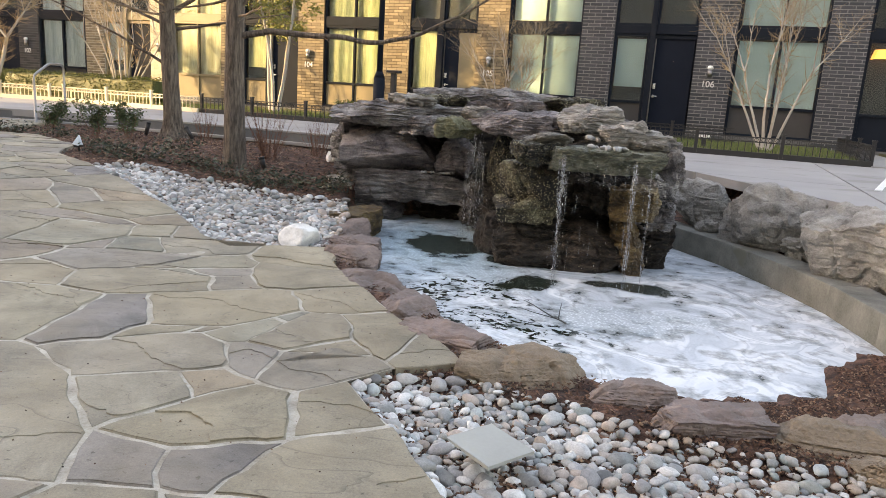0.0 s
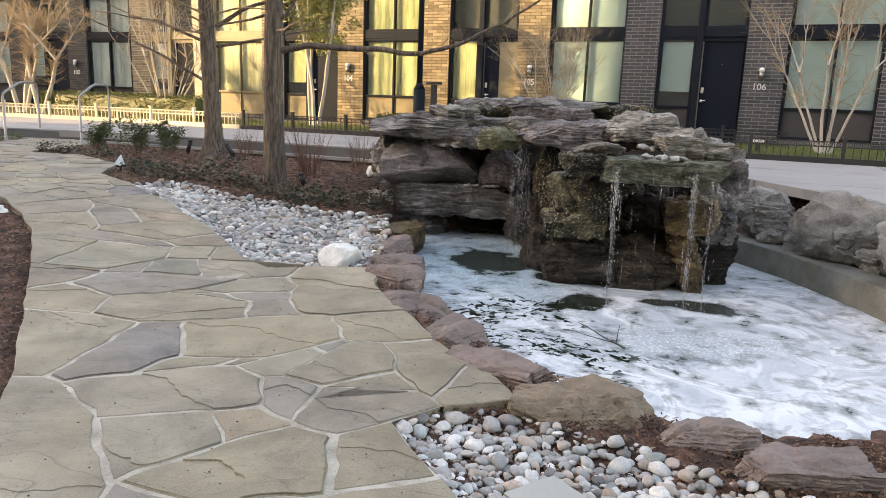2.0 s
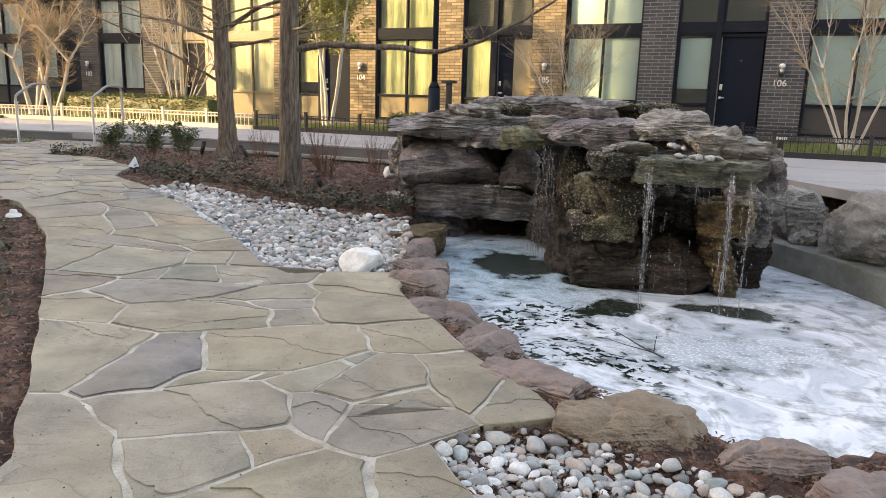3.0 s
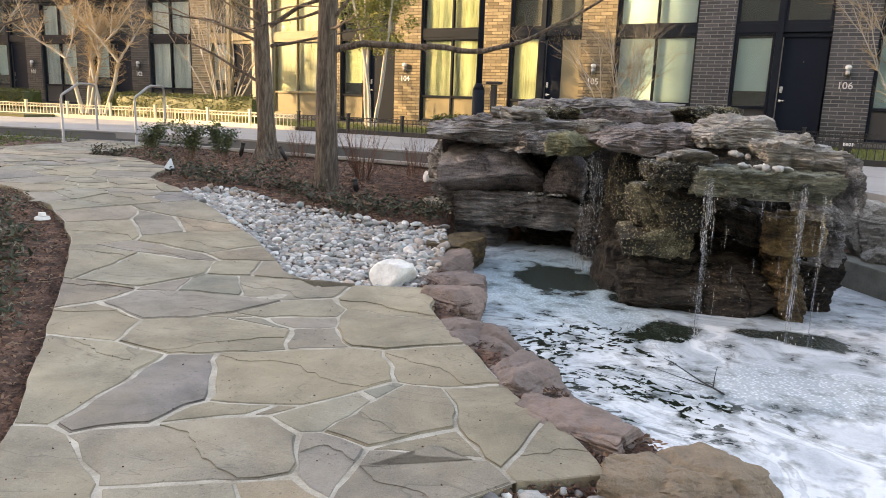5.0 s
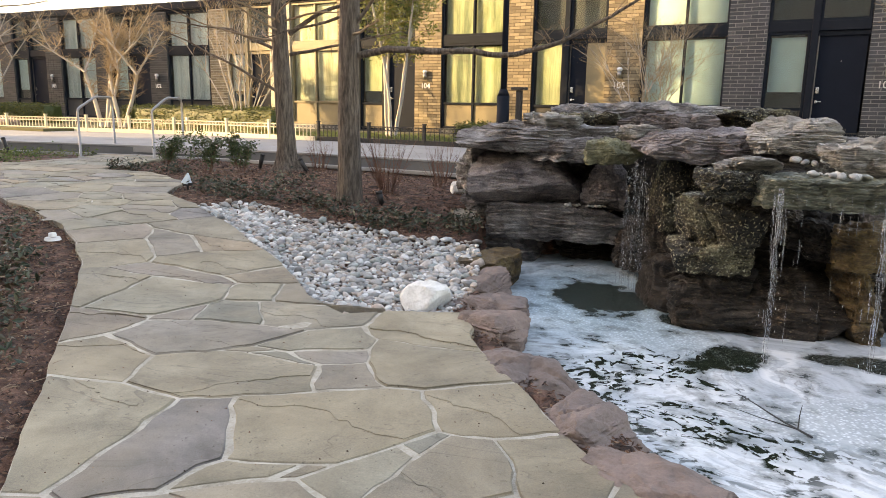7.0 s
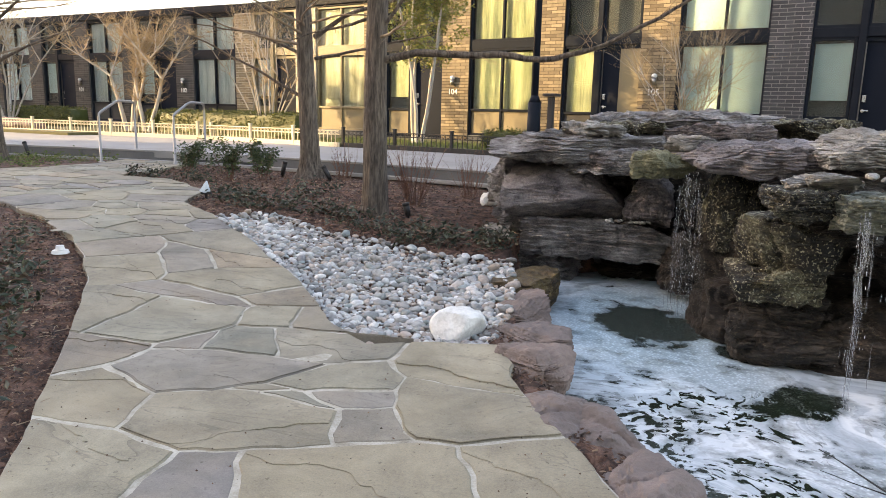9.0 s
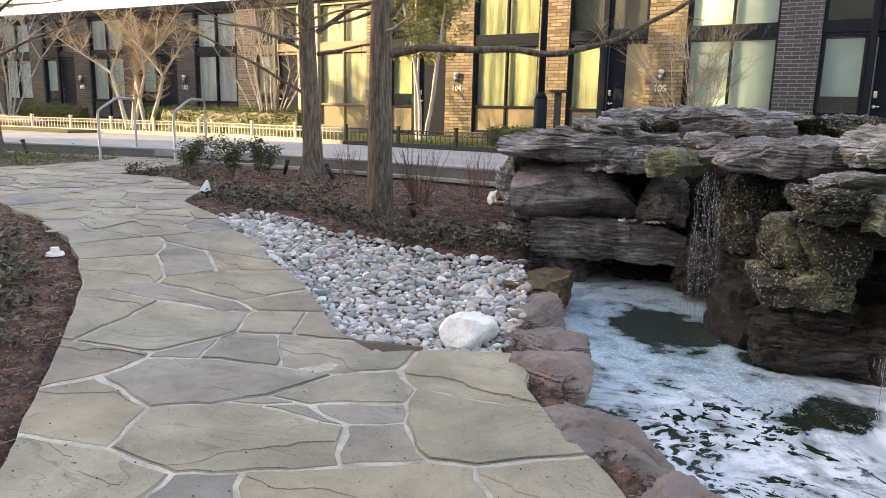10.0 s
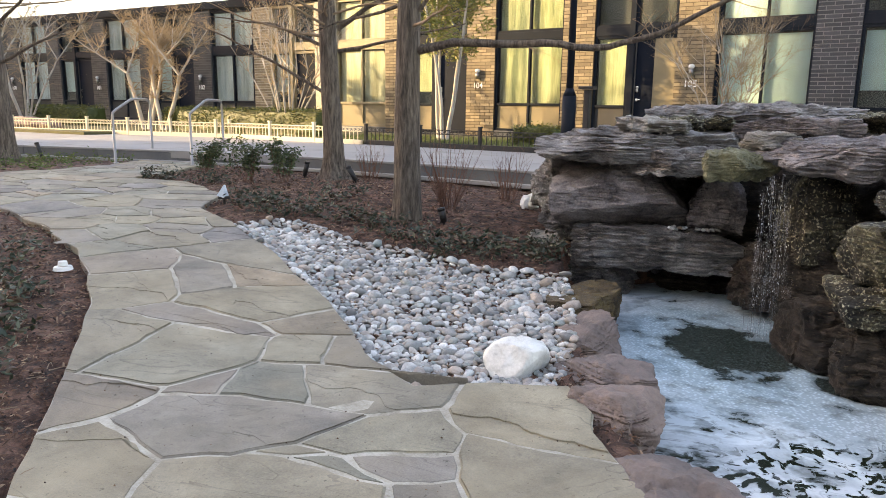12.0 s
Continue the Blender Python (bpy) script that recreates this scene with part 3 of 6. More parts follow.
def terrain_height(xs, ys):
    w = 0.8 * ys - 0.4 * xs
    z = np.interp(w, [5, 6.1, 7.5, 9.5, 12.9], [0, 0.06, 0.19, 0.33, 0.40]) - 0.03
    path_d = edge_distance(PATH_EDGE, xs, ys)
    z = np.where(path_d < 0, z - 0.06, z)
    for bed in (FAR_PEBBLES, NEAR_PEBBLES):
        d = edge_distance(bed, xs, ys)
        z = np.where(d < 0, z - 0.05 * np.clip(-d / 0.1, 0, 1), z)
    z = np.where(edge_distance(FAR_PEBBLES, xs, ys) < 0, np.minimum(z, -0.03 + 0.10 * np.clip(ys - 6.2, 0, 3) + 0.05 * np.clip(-1.8 - xs, 0, 3)), z)
    # the mulch bed heaps up a little under the cypresses
    z = z + 0.07 * np.exp(-((xs + 3.6) ** 2 / 2.2 + (ys - 9.9) ** 2 / 1.2))
    pd = edge_distance(POND, xs, ys)
    # a bank of washed-in mulch slopes out of the water on the near side
    shore = np.interp(xs, [0.9, 1.2, 1.6, 2.04, 2.3, 2.68, 3.3], [3.6, 3.86, 3.93, 4.05, 4.52, 4.88, 5.1]) + 0.04 * np.sin(xs * 17) + 0.03 * np.sin(xs * 41)
    floor_z = np.where(xs > 0.9, np.clip(WATER_Z + (shore - ys) * 0.22, -0.6, -0.15), -0.6)
    k = np.where((xs > 1.85) & (ys > 4.4), np.clip((pd - 0.1) / 0.14, 0, 1), np.clip((pd - 0.10) / 0.12, 0, 1))
    z = np.where(pd < np.where((xs > 1.85) & (ys > 4.4), 0.24, 0.26), floor_z * (1 - k) + np.minimum(z, -0.08) * k, z)
    # under the street and the front gardens
    z = np.where(ys > np.interp(xs, KERB_X + [20.0], KERB_Y + [4.5]) + 0.05, ROAD_Z - 0.12, z)
    z = np.where((xs > 2.2) & (ys > 4.6) & (pd > 0.24), np.interp(pd, [0.24, 0.75, 1.0], [-0.05, 0.0, ROAD_Z - 0.12]), z)
    return z


def build_ground():
    xs = np.concatenate(([-400, -150, -60, -30, -18], np.arange(-14, 0.95, 0.12), np.arange(1.0, 3.5, 0.05), np.arange(3.5, 4.01, 0.12), [4.6, 6, 9, 14, 25, 60, 150, 400]))
    ys = np.concatenate(([-400, -150, -60, -30, -12, -5], np.arange(-2, 1.9, 0.4), np.arange(2.0, 3.1, 0.12), np.arange(3.15, 5.2, 0.05), np.arange(5.2, 13.6, 0.12), [14, 15, 18, 25, 40, 80, 160, 400]))
    gx, gy = np.meshgrid(xs, ys)
    gz = terrain_height(gx, gy)
    nx = len(xs)
    verts = []
    for x, y, z in zip(gx.ravel(), gy.ravel(), gz.ravel()):
        bump = noise.noise(Vector((x * 3, y * 3, 1))) * 0.018 + noise.noise(Vector((x * 9, y * 9, 4))) * 0.008 if -14 < x < 4 and 1 < y < 13.5 else 0
        verts.append((x, y, z + bump))
    faces = [(j * nx + i, j * nx + i + 1, (j + 1) * nx + i + 1, (j + 1) * nx + i) for j in range(len(ys) - 1) for i in range(nx - 1)]
    ob = mesh_object("ground", verts, faces, mulch_mat, None, "", True)
    return tagged(ob, "reddish brown bark mulch and earth around the pond", "ground", kind="structure")


ground = build_ground()


def build_water():
    outer = [(x, y) for x, y in POND]
    cx, cy = 0.9, 6.2
    verts = [(cx + (x - cx) * 1.08, cy + (y - cy) * 1.06, WATER_Z) for x, y in outer]
    ob = mesh_object("water", verts, [tuple(range(len(verts)))], water_mat)
    return tagged(ob, "pond water covered with swirling white foam", "water", kind="structure")


build_water()

# kerb, road and front gardens in the street frame
STREET = Matrix.Translation(ORIGIN) @ Matrix.Rotation(TURN, 4, "Z")


def street_box(name, u0, u1, v0, v1, z0, z1, material, label, category, bevel=0.0, kind="structure"):
    bm = box((u1 - u0, abs(v1 - v0), z1 - z0), ((u0 + u1) / 2, -(v0 + v1) / 2, (z0 + z1) / 2), bevel)
    ob = part(name, bm, material, None, "", False, STREET)
    return tagged(ob, label, category, kind=kind)


def build_road():
    road = empty("road", STREET, "pale grey concrete roadway with saw-cut joints", "road", kind="structure")
    lines = [-46, -40, -34, -28, -22.4, -17.0, -12.0, -8.0, -4.6, -2.0, 0.2, 2.3, 4.6, 7.0, 10, 14, 20, 30]
    for a, b in zip(lines, lines[1:]):
        for va, vb in ((FENCE_V + 0.02, 7.1), (7.1, 9.15), (9.15, 14.0)):
            rect = [(a + 0.012, -va - 0.01), (b - 0.012, -va - 0.01), (b - 0.012, -vb + 0.01), (a + 0.012, -vb + 0.01)]
            # it ends at the kerb
            ends = [STREET @ Vector((q, -9.0, 0)) for q in (a, b)]
            p, q = [STREET.inverted() @ Vector((e.x, float(np.interp(e.x, KERB_X, KERB_Y)) + 0.06, 0)) for e in ends]
            d = (q - p).normalized()
            if a < -1.5:
                rect = clip_half(rect, p.x, p.y, d.y, -d.x)
            # and behind the boulders on the pond wall
            if a > -2.1 and len(rect) > 2:
                p, q = STREET.inverted() @ Vector((2.62, 8.9, 0)), STREET.inverted() @ Vector((3.85, 5.0, 0))
                d = (q - p).normalized()
                rect = clip_half(rect, p.x, p.y, d.y, -d.x)
            if len(rect) < 3:
                continue
            n = len(rect)
            verts = [(x, y, ROAD_Z - 0.1) for x, y in rect] + [(x, y, ROAD_Z) for x, y in rect]
            faces = [(i, (i + 1) % n, n + (i + 1) % n, n + i) for i in range(n)] + [tuple(range(n, 2 * n))]
            mesh_object("slab", verts, faces, road_mat, road)
    part("joint_bed", box((76, 3.4, 0.06), (-8, -(FENCE_V + 1.72), ROAD_Z - 0.05)), concrete_mat, road, "grey joint filler")
    bm = box((0.07, 4.6, 0.012), (0, 0, 0), 0.003)
    part("painted_line", bm, white_mat, road, "white painted line", m=Matrix.Translation((3.0, -7.2, ROAD_Z + 0.004)) @ Matrix.Rotation(radians(-13), 4, "Z"))
    return road


build_road()


def build_kerb():
    kerb = empty("kerb", STREET, "grey concrete kerb with a top coloured as sky-lit along the road", "kerb", kind="structure")
    total = [0.0]
    for (x1, y1), (x2, y2) in zip(KERB, KERB[1:]):
        total.append(total[-1] + math.hypot(x2 - x1, y2 - y1))
    n = int(total[-1] / 1.6)
    cuts = [total[-1] * i / n for i in range(n + 1)]
    line = [Vector((float(np.interp(c, total, KERB_X)), float(np.interp(c, total, KERB_Y)), 0)) for c in cuts]
    for a, b in zip(line, line[1:]):
        d = b - a
        m = STREET.inverted() @ Matrix.Translation((a + b) / 2) @ Matrix.Rotation(math.atan2(d.y, d.x), 4, "Z")
        w = d.length - 0.008
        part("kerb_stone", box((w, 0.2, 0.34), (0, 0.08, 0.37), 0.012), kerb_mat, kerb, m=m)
        # cap coloured lighter than the sides to paint in sky light on top
        part("kerb_cap", box((w + 0.004, 0.22, 0.03), (0, 0.08, 0.557), 0.008), kerb_top_mat, kerb, "concrete kerb top coloured lighter as lit by the sky", m=m)
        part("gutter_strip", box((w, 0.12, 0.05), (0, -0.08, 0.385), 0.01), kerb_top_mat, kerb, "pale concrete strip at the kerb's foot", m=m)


build_kerb()


def build_retaining():
    """Concrete pond wall that curves round the far side of the water."""
    line = [(2.55, 3.3), (2.78, 4.2), (2.86, 5.1), (2.84, 5.85), (2.73, 6.46), (2.46, 7.43), (1.98, 8.5), (1.6, 9.2)]
    wall = empty("pond_wall", Matrix.Identity(4), "stained grey concrete wall round the foaming pond", "wall", kind="structure")
    for (x1, y1), (x2, y2) in zip(line, line[1:]):
        a, b = Vector((x1, y1, 0)), Vector((x2, y2, 0))
        d = b - a
        m = Matrix.Translation((a + b) / 2 + Vector((d.y, -d.x, 0)).normalized() * 0.14) @ Matrix.Rotation(math.atan2(d.y, d.x), 4, "Z")
        part("wall_block", box((d.length + 0.03, 0.3, 0.75), (0, 0, -0.355), 0.014), concrete_mat, wall, m=m)
    return wall


build_retaining()

# ---- rocks ----


def cube_shell(n):
    """Points and faces of a cube's surface, n squares along each edge, welded."""
    index, verts, faces = {}, [], []

    def vid(p):
        key = tuple(round(c, 4) for c in p)
        if key not in index:
            index[key] = len(verts)
            verts.append(Vector(p))
        return index[key]

    for axis in range(3):
        for side in (-1, 1):
            for i in range(n):
                for j in range(n):
                    quad = []
                    for a, b in ((i, j), (i + 1, j), (i + 1, j + 1), (i, j + 1)):
                        p = [0, 0, 0]
                        p[axis], p[(axis + 1) % 3], p[(axis + 2) % 3] = side, 2 * a / n - 1, 2 * b / n - 1
                        quad.append(vid(p))
                    faces.append(quad if side > 0 else quad[::-1])
    return verts, faces


SHELLS = {n: cube_shell(n) for n in (14, 22, 40)}


def rock_mesh(name, size, seed, material, layers=0.0, chips=6, squareness=0.55, n=14, rough=0.06, grain=0.016):
    """A broken stone: a rounded block cut by chance planes, split into layers and roughened."""
    rng = random.Random(seed)
    verts, faces = SHELLS[n]
    sx, sy, sz = (s / 2 for s in size)
    small = min(sx, sy, sz)
    planes = []
    for _ in range(chips):
        d = Vector((rng.uniform(-1, 1), rng.uniform(-1, 1), rng.uniform(-0.7, 0.9))).normalized()
        planes.append((d, rng.uniform(0.72, 0.98)))
    off = Vector((rng.uniform(0, 50), rng.uniform(0, 50), rng.uniform(0, 50)))
    shear = (rng.uniform(-0.15, 0.15), rng.uniform(-0.15, 0.15))
    out = []
    freq = rng.uniform(4.5, 7.5) / max(sz, 0.08) * 0.35
    for v in verts:
        ball = v.normalized()
        p = v.lerp(ball * 1.18, 1 - squareness)
        for d, k in planes:
            over = p.dot(d) - k
            if over > 0:
                p = p - d * over * 0.9
        q = Vector((p.x * sx, p.y * sy, p.z * sz))
        flat = Vector((q.x, q.y, 0))
        side = ball.copy()
        side.z *= 0.35
        if layers:
            lz = q.z + 0.05 * noise.noise(off + q * 2.0)
            k = lz * freq * 6 + 1.2 * noise.noise(Vector((off.x, lz * 9, off.y)))
            step = (math.floor(k) + min(1.0, (k - math.floor(k)) * 3) * 0.5) / 6
            cut = noise.noise(Vector((off.x, step * 7.3, off.z))) * 0.7 + noise.noise(Vector((off.x + q.x * 2.2, step * 7.3, off.z + q.y * 2.2))) * 0.6
            q = q + side * (layers * 0.62 * cut)
            # thin laminae between the main partings
            thin = lz * freq * 23 + 1.6 * noise.noise(off + Vector((q.x * 1.3, q.y * 1.3, lz * 3)))
            fl = math.floor(thin)
            edge = noise.noise(Vector((off.y + q.x * 3.5, fl * 5.1, off.x + q.y * 3.5)))
            q = q + side * (min(layers, 0.04) * 0.32 * edge - (0.006 if thin - fl < 0.22 and edge < 0.15 else 0.0))
        big = noise.fractal(off + q * (1.5 / max(small, 0.1)) * 0.5, 0.8, 2.1, 4)
        fine = noise.fractal(off + q * 16, 0.9, 2.0, 3)
        crack = abs(noise.noise(off + Vector((q.x * 3.1, q.y * 3.1, q.z * 1.2))))
        q = q + ball * (rough * big + grain * fine - 2 * grain * max(0.0, 0.07 - crack) / 0.07)
        q.x += shear[0] * q.z
        q.y += shear[1] * q.z
        out.append(q)
    me = bpy.data.meshes.new(name)
    me.from_pydata([tuple(v) for v in out], [], faces)
    me.materials.append(material)
    me.polygons.foreach_set("use_smooth", [True] * len(me.polygons))
    me.update()
    me.set_sharp_from_angle(angle=radians(32))
    return me


def stone(name, at, size, seed, material, parent=None, turn=0.0, tilt=0.0, roll=0.0, label="", **more):
    ob = new(name, rock_mesh(name, size, seed, material, **more))
    ob.matrix_basis = pose(*at, tilt, roll, turn)
    if parent:
        ob.parent = parent
    if label:
        tagged(ob, label)
    return ob


falls = empty("rock_waterfall", pose(0.3, 7.6, -0.5), "stacked dark slate waterfall with two spouts over a foaming pond", "waterfall")
FALLS_AT = Vector((0.3, 7.6, -0.5))


def fall_rock(x, y, z, w, d, h, seed, material=None, turn=0.0, tilt=0.0, roll=0.0, label="", **more):
    more.setdefault("layers", 0.035)
    more.setdefault("n", 40)
    more.setdefault("squareness", 0.7)
    more.setdefault("rough", 0.035)
    return stone("rock", Vector((x, y, z)) - FALLS_AT, (w, d, h), seed, material or slate_mat, falls, turn, tilt, roll, label, **more)


# left shoulder
fall_rock(-1.06, 8.95, 1.03, 1.62, 1.2, 0.30, 1, roll=2, layers=0.06)
fall_rock(-0.72, 8.75, 0.93, 1.05, 1.0, 0.22, 2, layers=0.05)
fall_rock(-0.95, 8.7, 1.2, 0.62, 0.5, 0.10, 28, pale_slate_mat, roll=3)
fall_rock(-1.15, 8.82, 0.63, 1.1, 0.9, 0.54, 3, purple_rock_mat, layers=0.015, squareness=0.95, rough=0.035, chips=6, grain=0.01, label="big smooth dark purple-grey boulder")
fall_rock(-1.76, 9.2, 0.66, 0.46, 0.8, 0.50, 4, layers=0.04)
fall_rock(-1.55, 9.05, 0.30, 0.6, 0.8, 0.22, 29, layers=0.05)
fall_rock(-0.84, 8.85, 0.2, 1.36, 0.9, 0.36, 5, layers=0.04, squareness=0.9, chips=3)
fall_rock(-1.38, 8.85, -0.1, 0.8, 0.7, 0.32, 6, layers=0.05)
fall_rock(-1.75, 8.75, 0.12, 0.36, 0.5, 0.24, 30, pale_slate_mat, layers=0.02)
fall_rock(-0.5, 9.2, -0.16, 0.85, 0.7, 0.22, 7, wet_shade_mat)
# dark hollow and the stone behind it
fall_rock(-0.35, 9.45, 0.4, 1.3, 0.8, 1.3, 8, wet_shade_mat)
fall_rock(-0.36, 8.75, 0.6, 0.42, 0.6, 0.6, 9, purple_rock_mat)
# cap stones
fall_rock(-0.1, 9.55, 1.28, 1.75, 0.8, 0.22, 10, roll=-2, layers=0.06)
fall_rock(-0.62, 9.2, 1.2, 0.7, 0.6, 0.14, 31, moss_mat, layers=0.03)
fall_rock(0.2, 8.95, 1.19, 0.9, 0.6, 0.16, 11, purple_rock_mat, layers=0.02, squareness=0.6, label="reddish grey cap stone")
fall_rock(0.45, 8.0, 1.03, 1.4, 1.0, 0.28, 12, purple_rock_mat, roll=2, chips=9, layers=0.03, squareness=0.65)
fall_rock(-0.06, 8.1, 1.1, 0.42, 0.4, 0.12, 32, pale_slate_mat, layers=0.015)
fall_rock(0.95, 9.0, 1.25, 0.75, 0.6, 0.16, 13, moss_mat, layers=0.05)
fall_rock(1.05, 7.65, 1.12, 0.62, 0.8, 0.26, 14, pale_slate_mat, layers=0.03)
fall_rock(1.2, 7.9, 1.0, 0.8, 0.8, 0.3, 33, layers=0.05)
# rear spout and its wet side walls
fall_rock(-0.27, 7.95, 0.94, 0.5, 0.5, 0.2, 15, bright_moss_mat, layers=0.01, label="mossy yellow-green spout stone")
fall_rock(0.26, 8.2, 0.6, 0.5, 0.7, 0.66, 16, moss_mat, layers=0.02, grain=0.016)
fall_rock(0.3, 8.15, 0.1, 0.55, 0.7, 0.66, 34, wet_shade_mat, layers=0.04)
fall_rock(-0.06, 8.35, 0.1, 0.3, 0.5, 0.5, 17, wet_shade_mat, turn=20)
fall_rock(0.24, 7.35, -0.06, 0.48, 0.6, 0.46, 18, wet_shade_mat, turn=35, roll=18, layers=0.0, squareness=0.35, label="dark wet brown boulder at the splash")
# front tower under the weir
fall_rock(0.48, 6.95, 0.56, 0.58, 0.6, 0.36, 19, moss_mat, layers=0.012, grain=0.014, squareness=0.55, chips=9)
fall_rock(0.46, 6.95, 0.30, 0.55, 0.6, 0.26, 20, moss_mat, layers=0.02, grain=0.016, squareness=0.6)
fall_rock(0.52, 6.88, -0.06, 0.6, 0.6, 0.56, 21, wet_shade_mat, layers=0.03, rough=0.06, grain=0.02)
fall_rock(1.0, 6.95, -0.08, 0.98, 0.7, 0.52, 22, wet_shade_mat, layers=0.02)
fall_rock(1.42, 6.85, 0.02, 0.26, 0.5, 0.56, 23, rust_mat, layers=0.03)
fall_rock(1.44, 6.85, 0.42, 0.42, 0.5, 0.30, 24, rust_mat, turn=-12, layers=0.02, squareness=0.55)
fall_rock(1.16, 7.05, 0.42, 0.5, 0.5, 0.26, 25, wet_shade_mat, turn=10, roll=12, layers=0.02)
fall_rock(1.15, 7.4, 0.45, 1.0, 0.7, 0.9, 26, wet_shade_mat)
fall_rock(0.75, 7.0, 0.72, 0.5, 0.6, 0.3, 35, wet_shade_mat)
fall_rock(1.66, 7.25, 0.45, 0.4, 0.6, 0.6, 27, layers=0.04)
fall_rock(1.62, 7.3, 0.0, 0.5, 0.7, 0.5, 36, wet_shade_mat)
fall_rock(1.1, 8.4, 0.3, 1.6, 1.6, 1.2, 37, wet_shade_mat, layers=0.03)
fall_rock(0.5, 9.3, 0.3, 2.6, 0.9, 1.4, 38, wet_shade_mat, layers=0.03)
fall_rock(-1.2, 9.5, 0.2, 1.4, 0.8, 1.5, 39, layers=0.03)
# weir slab and the stones on it
fall_rock(1.09, 6.35, 0.82, 0.9, 0.62, 0.17, 40, weir_mat, turn=-3, layers=0.012, squareness=0.9, chips=2, label="flat layered grey-green weir slab")
fall_rock(0.56, 6.55, 0.83, 0.5, 0.5, 0.18, 41, moss_mat, turn=12, layers=0.03)
fall_rock(0.6, 6.6, 0.955, 0.42, 0.4, 0.09, 42, pale_slate_mat, layers=0.01)
fall_rock(1.36, 6.6, 0.99, 0.62, 0.5, 0.18, 43, pale_slate_mat, roll=4, layers=0.012)
fall_rock(1.27, 6.65, 1.08, 0.34, 0.34, 0.10, 44, pale_slate_mat, roll=-4, layers=0.01, squareness=0.4)
fall_rock(1.63, 6.55, 0.83, 0.2, 0.45, 0.36, 45, layers=0.015)

# boulders on the pond wall
for at, size, turn, seed in (((2.50, 8.35, 0.25), (0.75, 0.6, 0.58), -62, 61), ((2.88, 7.35, 0.27), (0.95, 0.62, 0.60), -70, 62), ((3.2, 6.3, 0.25), (1.2, 0.8, 0.66), -78, 63), ((3.4, 5.0, 0.24), (1.2, 0.8, 0.6), -86, 64)):
    ob = stone("boulder", at, size, seed, lime_mat, None, turn, n=40, layers=0.02, rough=0.06, squareness=0.8, chips=12, grain=0.016)
    tagged(ob, "rough pale grey boulder sitting on the concrete pond wall", "boulder", "boulders on the pond wall")
for at, size, seed in (((2.75, 7.85, 0.1), (0.35, 0.3, 0.2), 65), ((3.0, 6.9, 0.1), (0.3, 0.3, 0.18), 66), ((2.45, 8.0, 0.06), (0.22, 0.22, 0.15), 67)):
    ob = stone("filler_stone", at, size, seed, lime_mat, None, 20, n=14, rough=0.04)
    tagged(ob, "small grey stone wedged between boulders on the pond wall", "stone")

# flat stones along the pond edge
for x, y, w, d, h, turn, seed, mt in ((-1.28, 7.5, 0.5, 0.62, 0.3, 10, 70, rust_mat), (-1.2, 6.72, 0.4, 0.5, 0.28, 20, 78, edge_mat), (-1.0, 6.1, 0.42, 0.42, 0.24, 12, 71, edge_mat), (-0.9, 5.62, 0.40, 0.30, 0.3, 4, 79, edge_mat),
                                      (-0.63, 5.0, 0.66, 0.44, 0.28, -52, 72, edge_mat), (-0.27, 4.41, 0.48, 0.34, 0.26, -25, 73, edge_mat), (0.02, 3.98, 0.48, 0.32, 0.26, -27, 74, edge_mat),
                                      (0.45, 3.56, 0.60, 0.40, 0.28, -6, 75, tan_edge_mat), (0.88, 3.35, 0.40, 0.30, 0.3, -4, 76, edge_mat), (1.17, 3.13, 0.48, 0.20, 0.26, 8, 77, edge_mat),
                                      (1.62, 3.08, 0.42, 0.24, 0.24, 4, 80, tan_edge_mat), (1.98, 3.2, 0.34, 0.26, 0.24, 10, 81, edge_mat), (1.78, 2.84, 0.26, 0.2, 0.22, 5, 82, tan_edge_mat), (2.4, 3.2, 0.5, 0.3, 0.24, 5, 83, edge_mat)):
    ob = stone("edge_stone", (x, y, 0.05 - h / 2), (w * 1.12, d * 1.16, h), seed, mt, None, turn, n=40, layers=0.02, rough=0.02, squareness=0.82, chips=8, grain=0.009)
    tagged(ob, "pinkish-brown flat-topped stone on the edge of the pond", "stone", "pond edge stones")
ob = stone("quartz_boulder", (-1.45, 6.06, -0.005), (0.30, 0.26, 0.21), 90, white_rock_mat, None, 15, n=40, rough=0.014, squareness=0.2, chips=3, grain=0.003)
tagged(ob, "smooth white quartz boulder lying on grey pebbles", "boulder")
ob = stone("quartz_boulder", (-2.13, 9.92, 0.35), (0.22, 0.19, 0.16), 91, white_rock_mat, None, 15, n=14, rough=0.02, squareness=0.4, chips=5)
tagged(ob, "white rounded boulder on mulch beside the waterfall", "boulder")

# ---- falling water ----


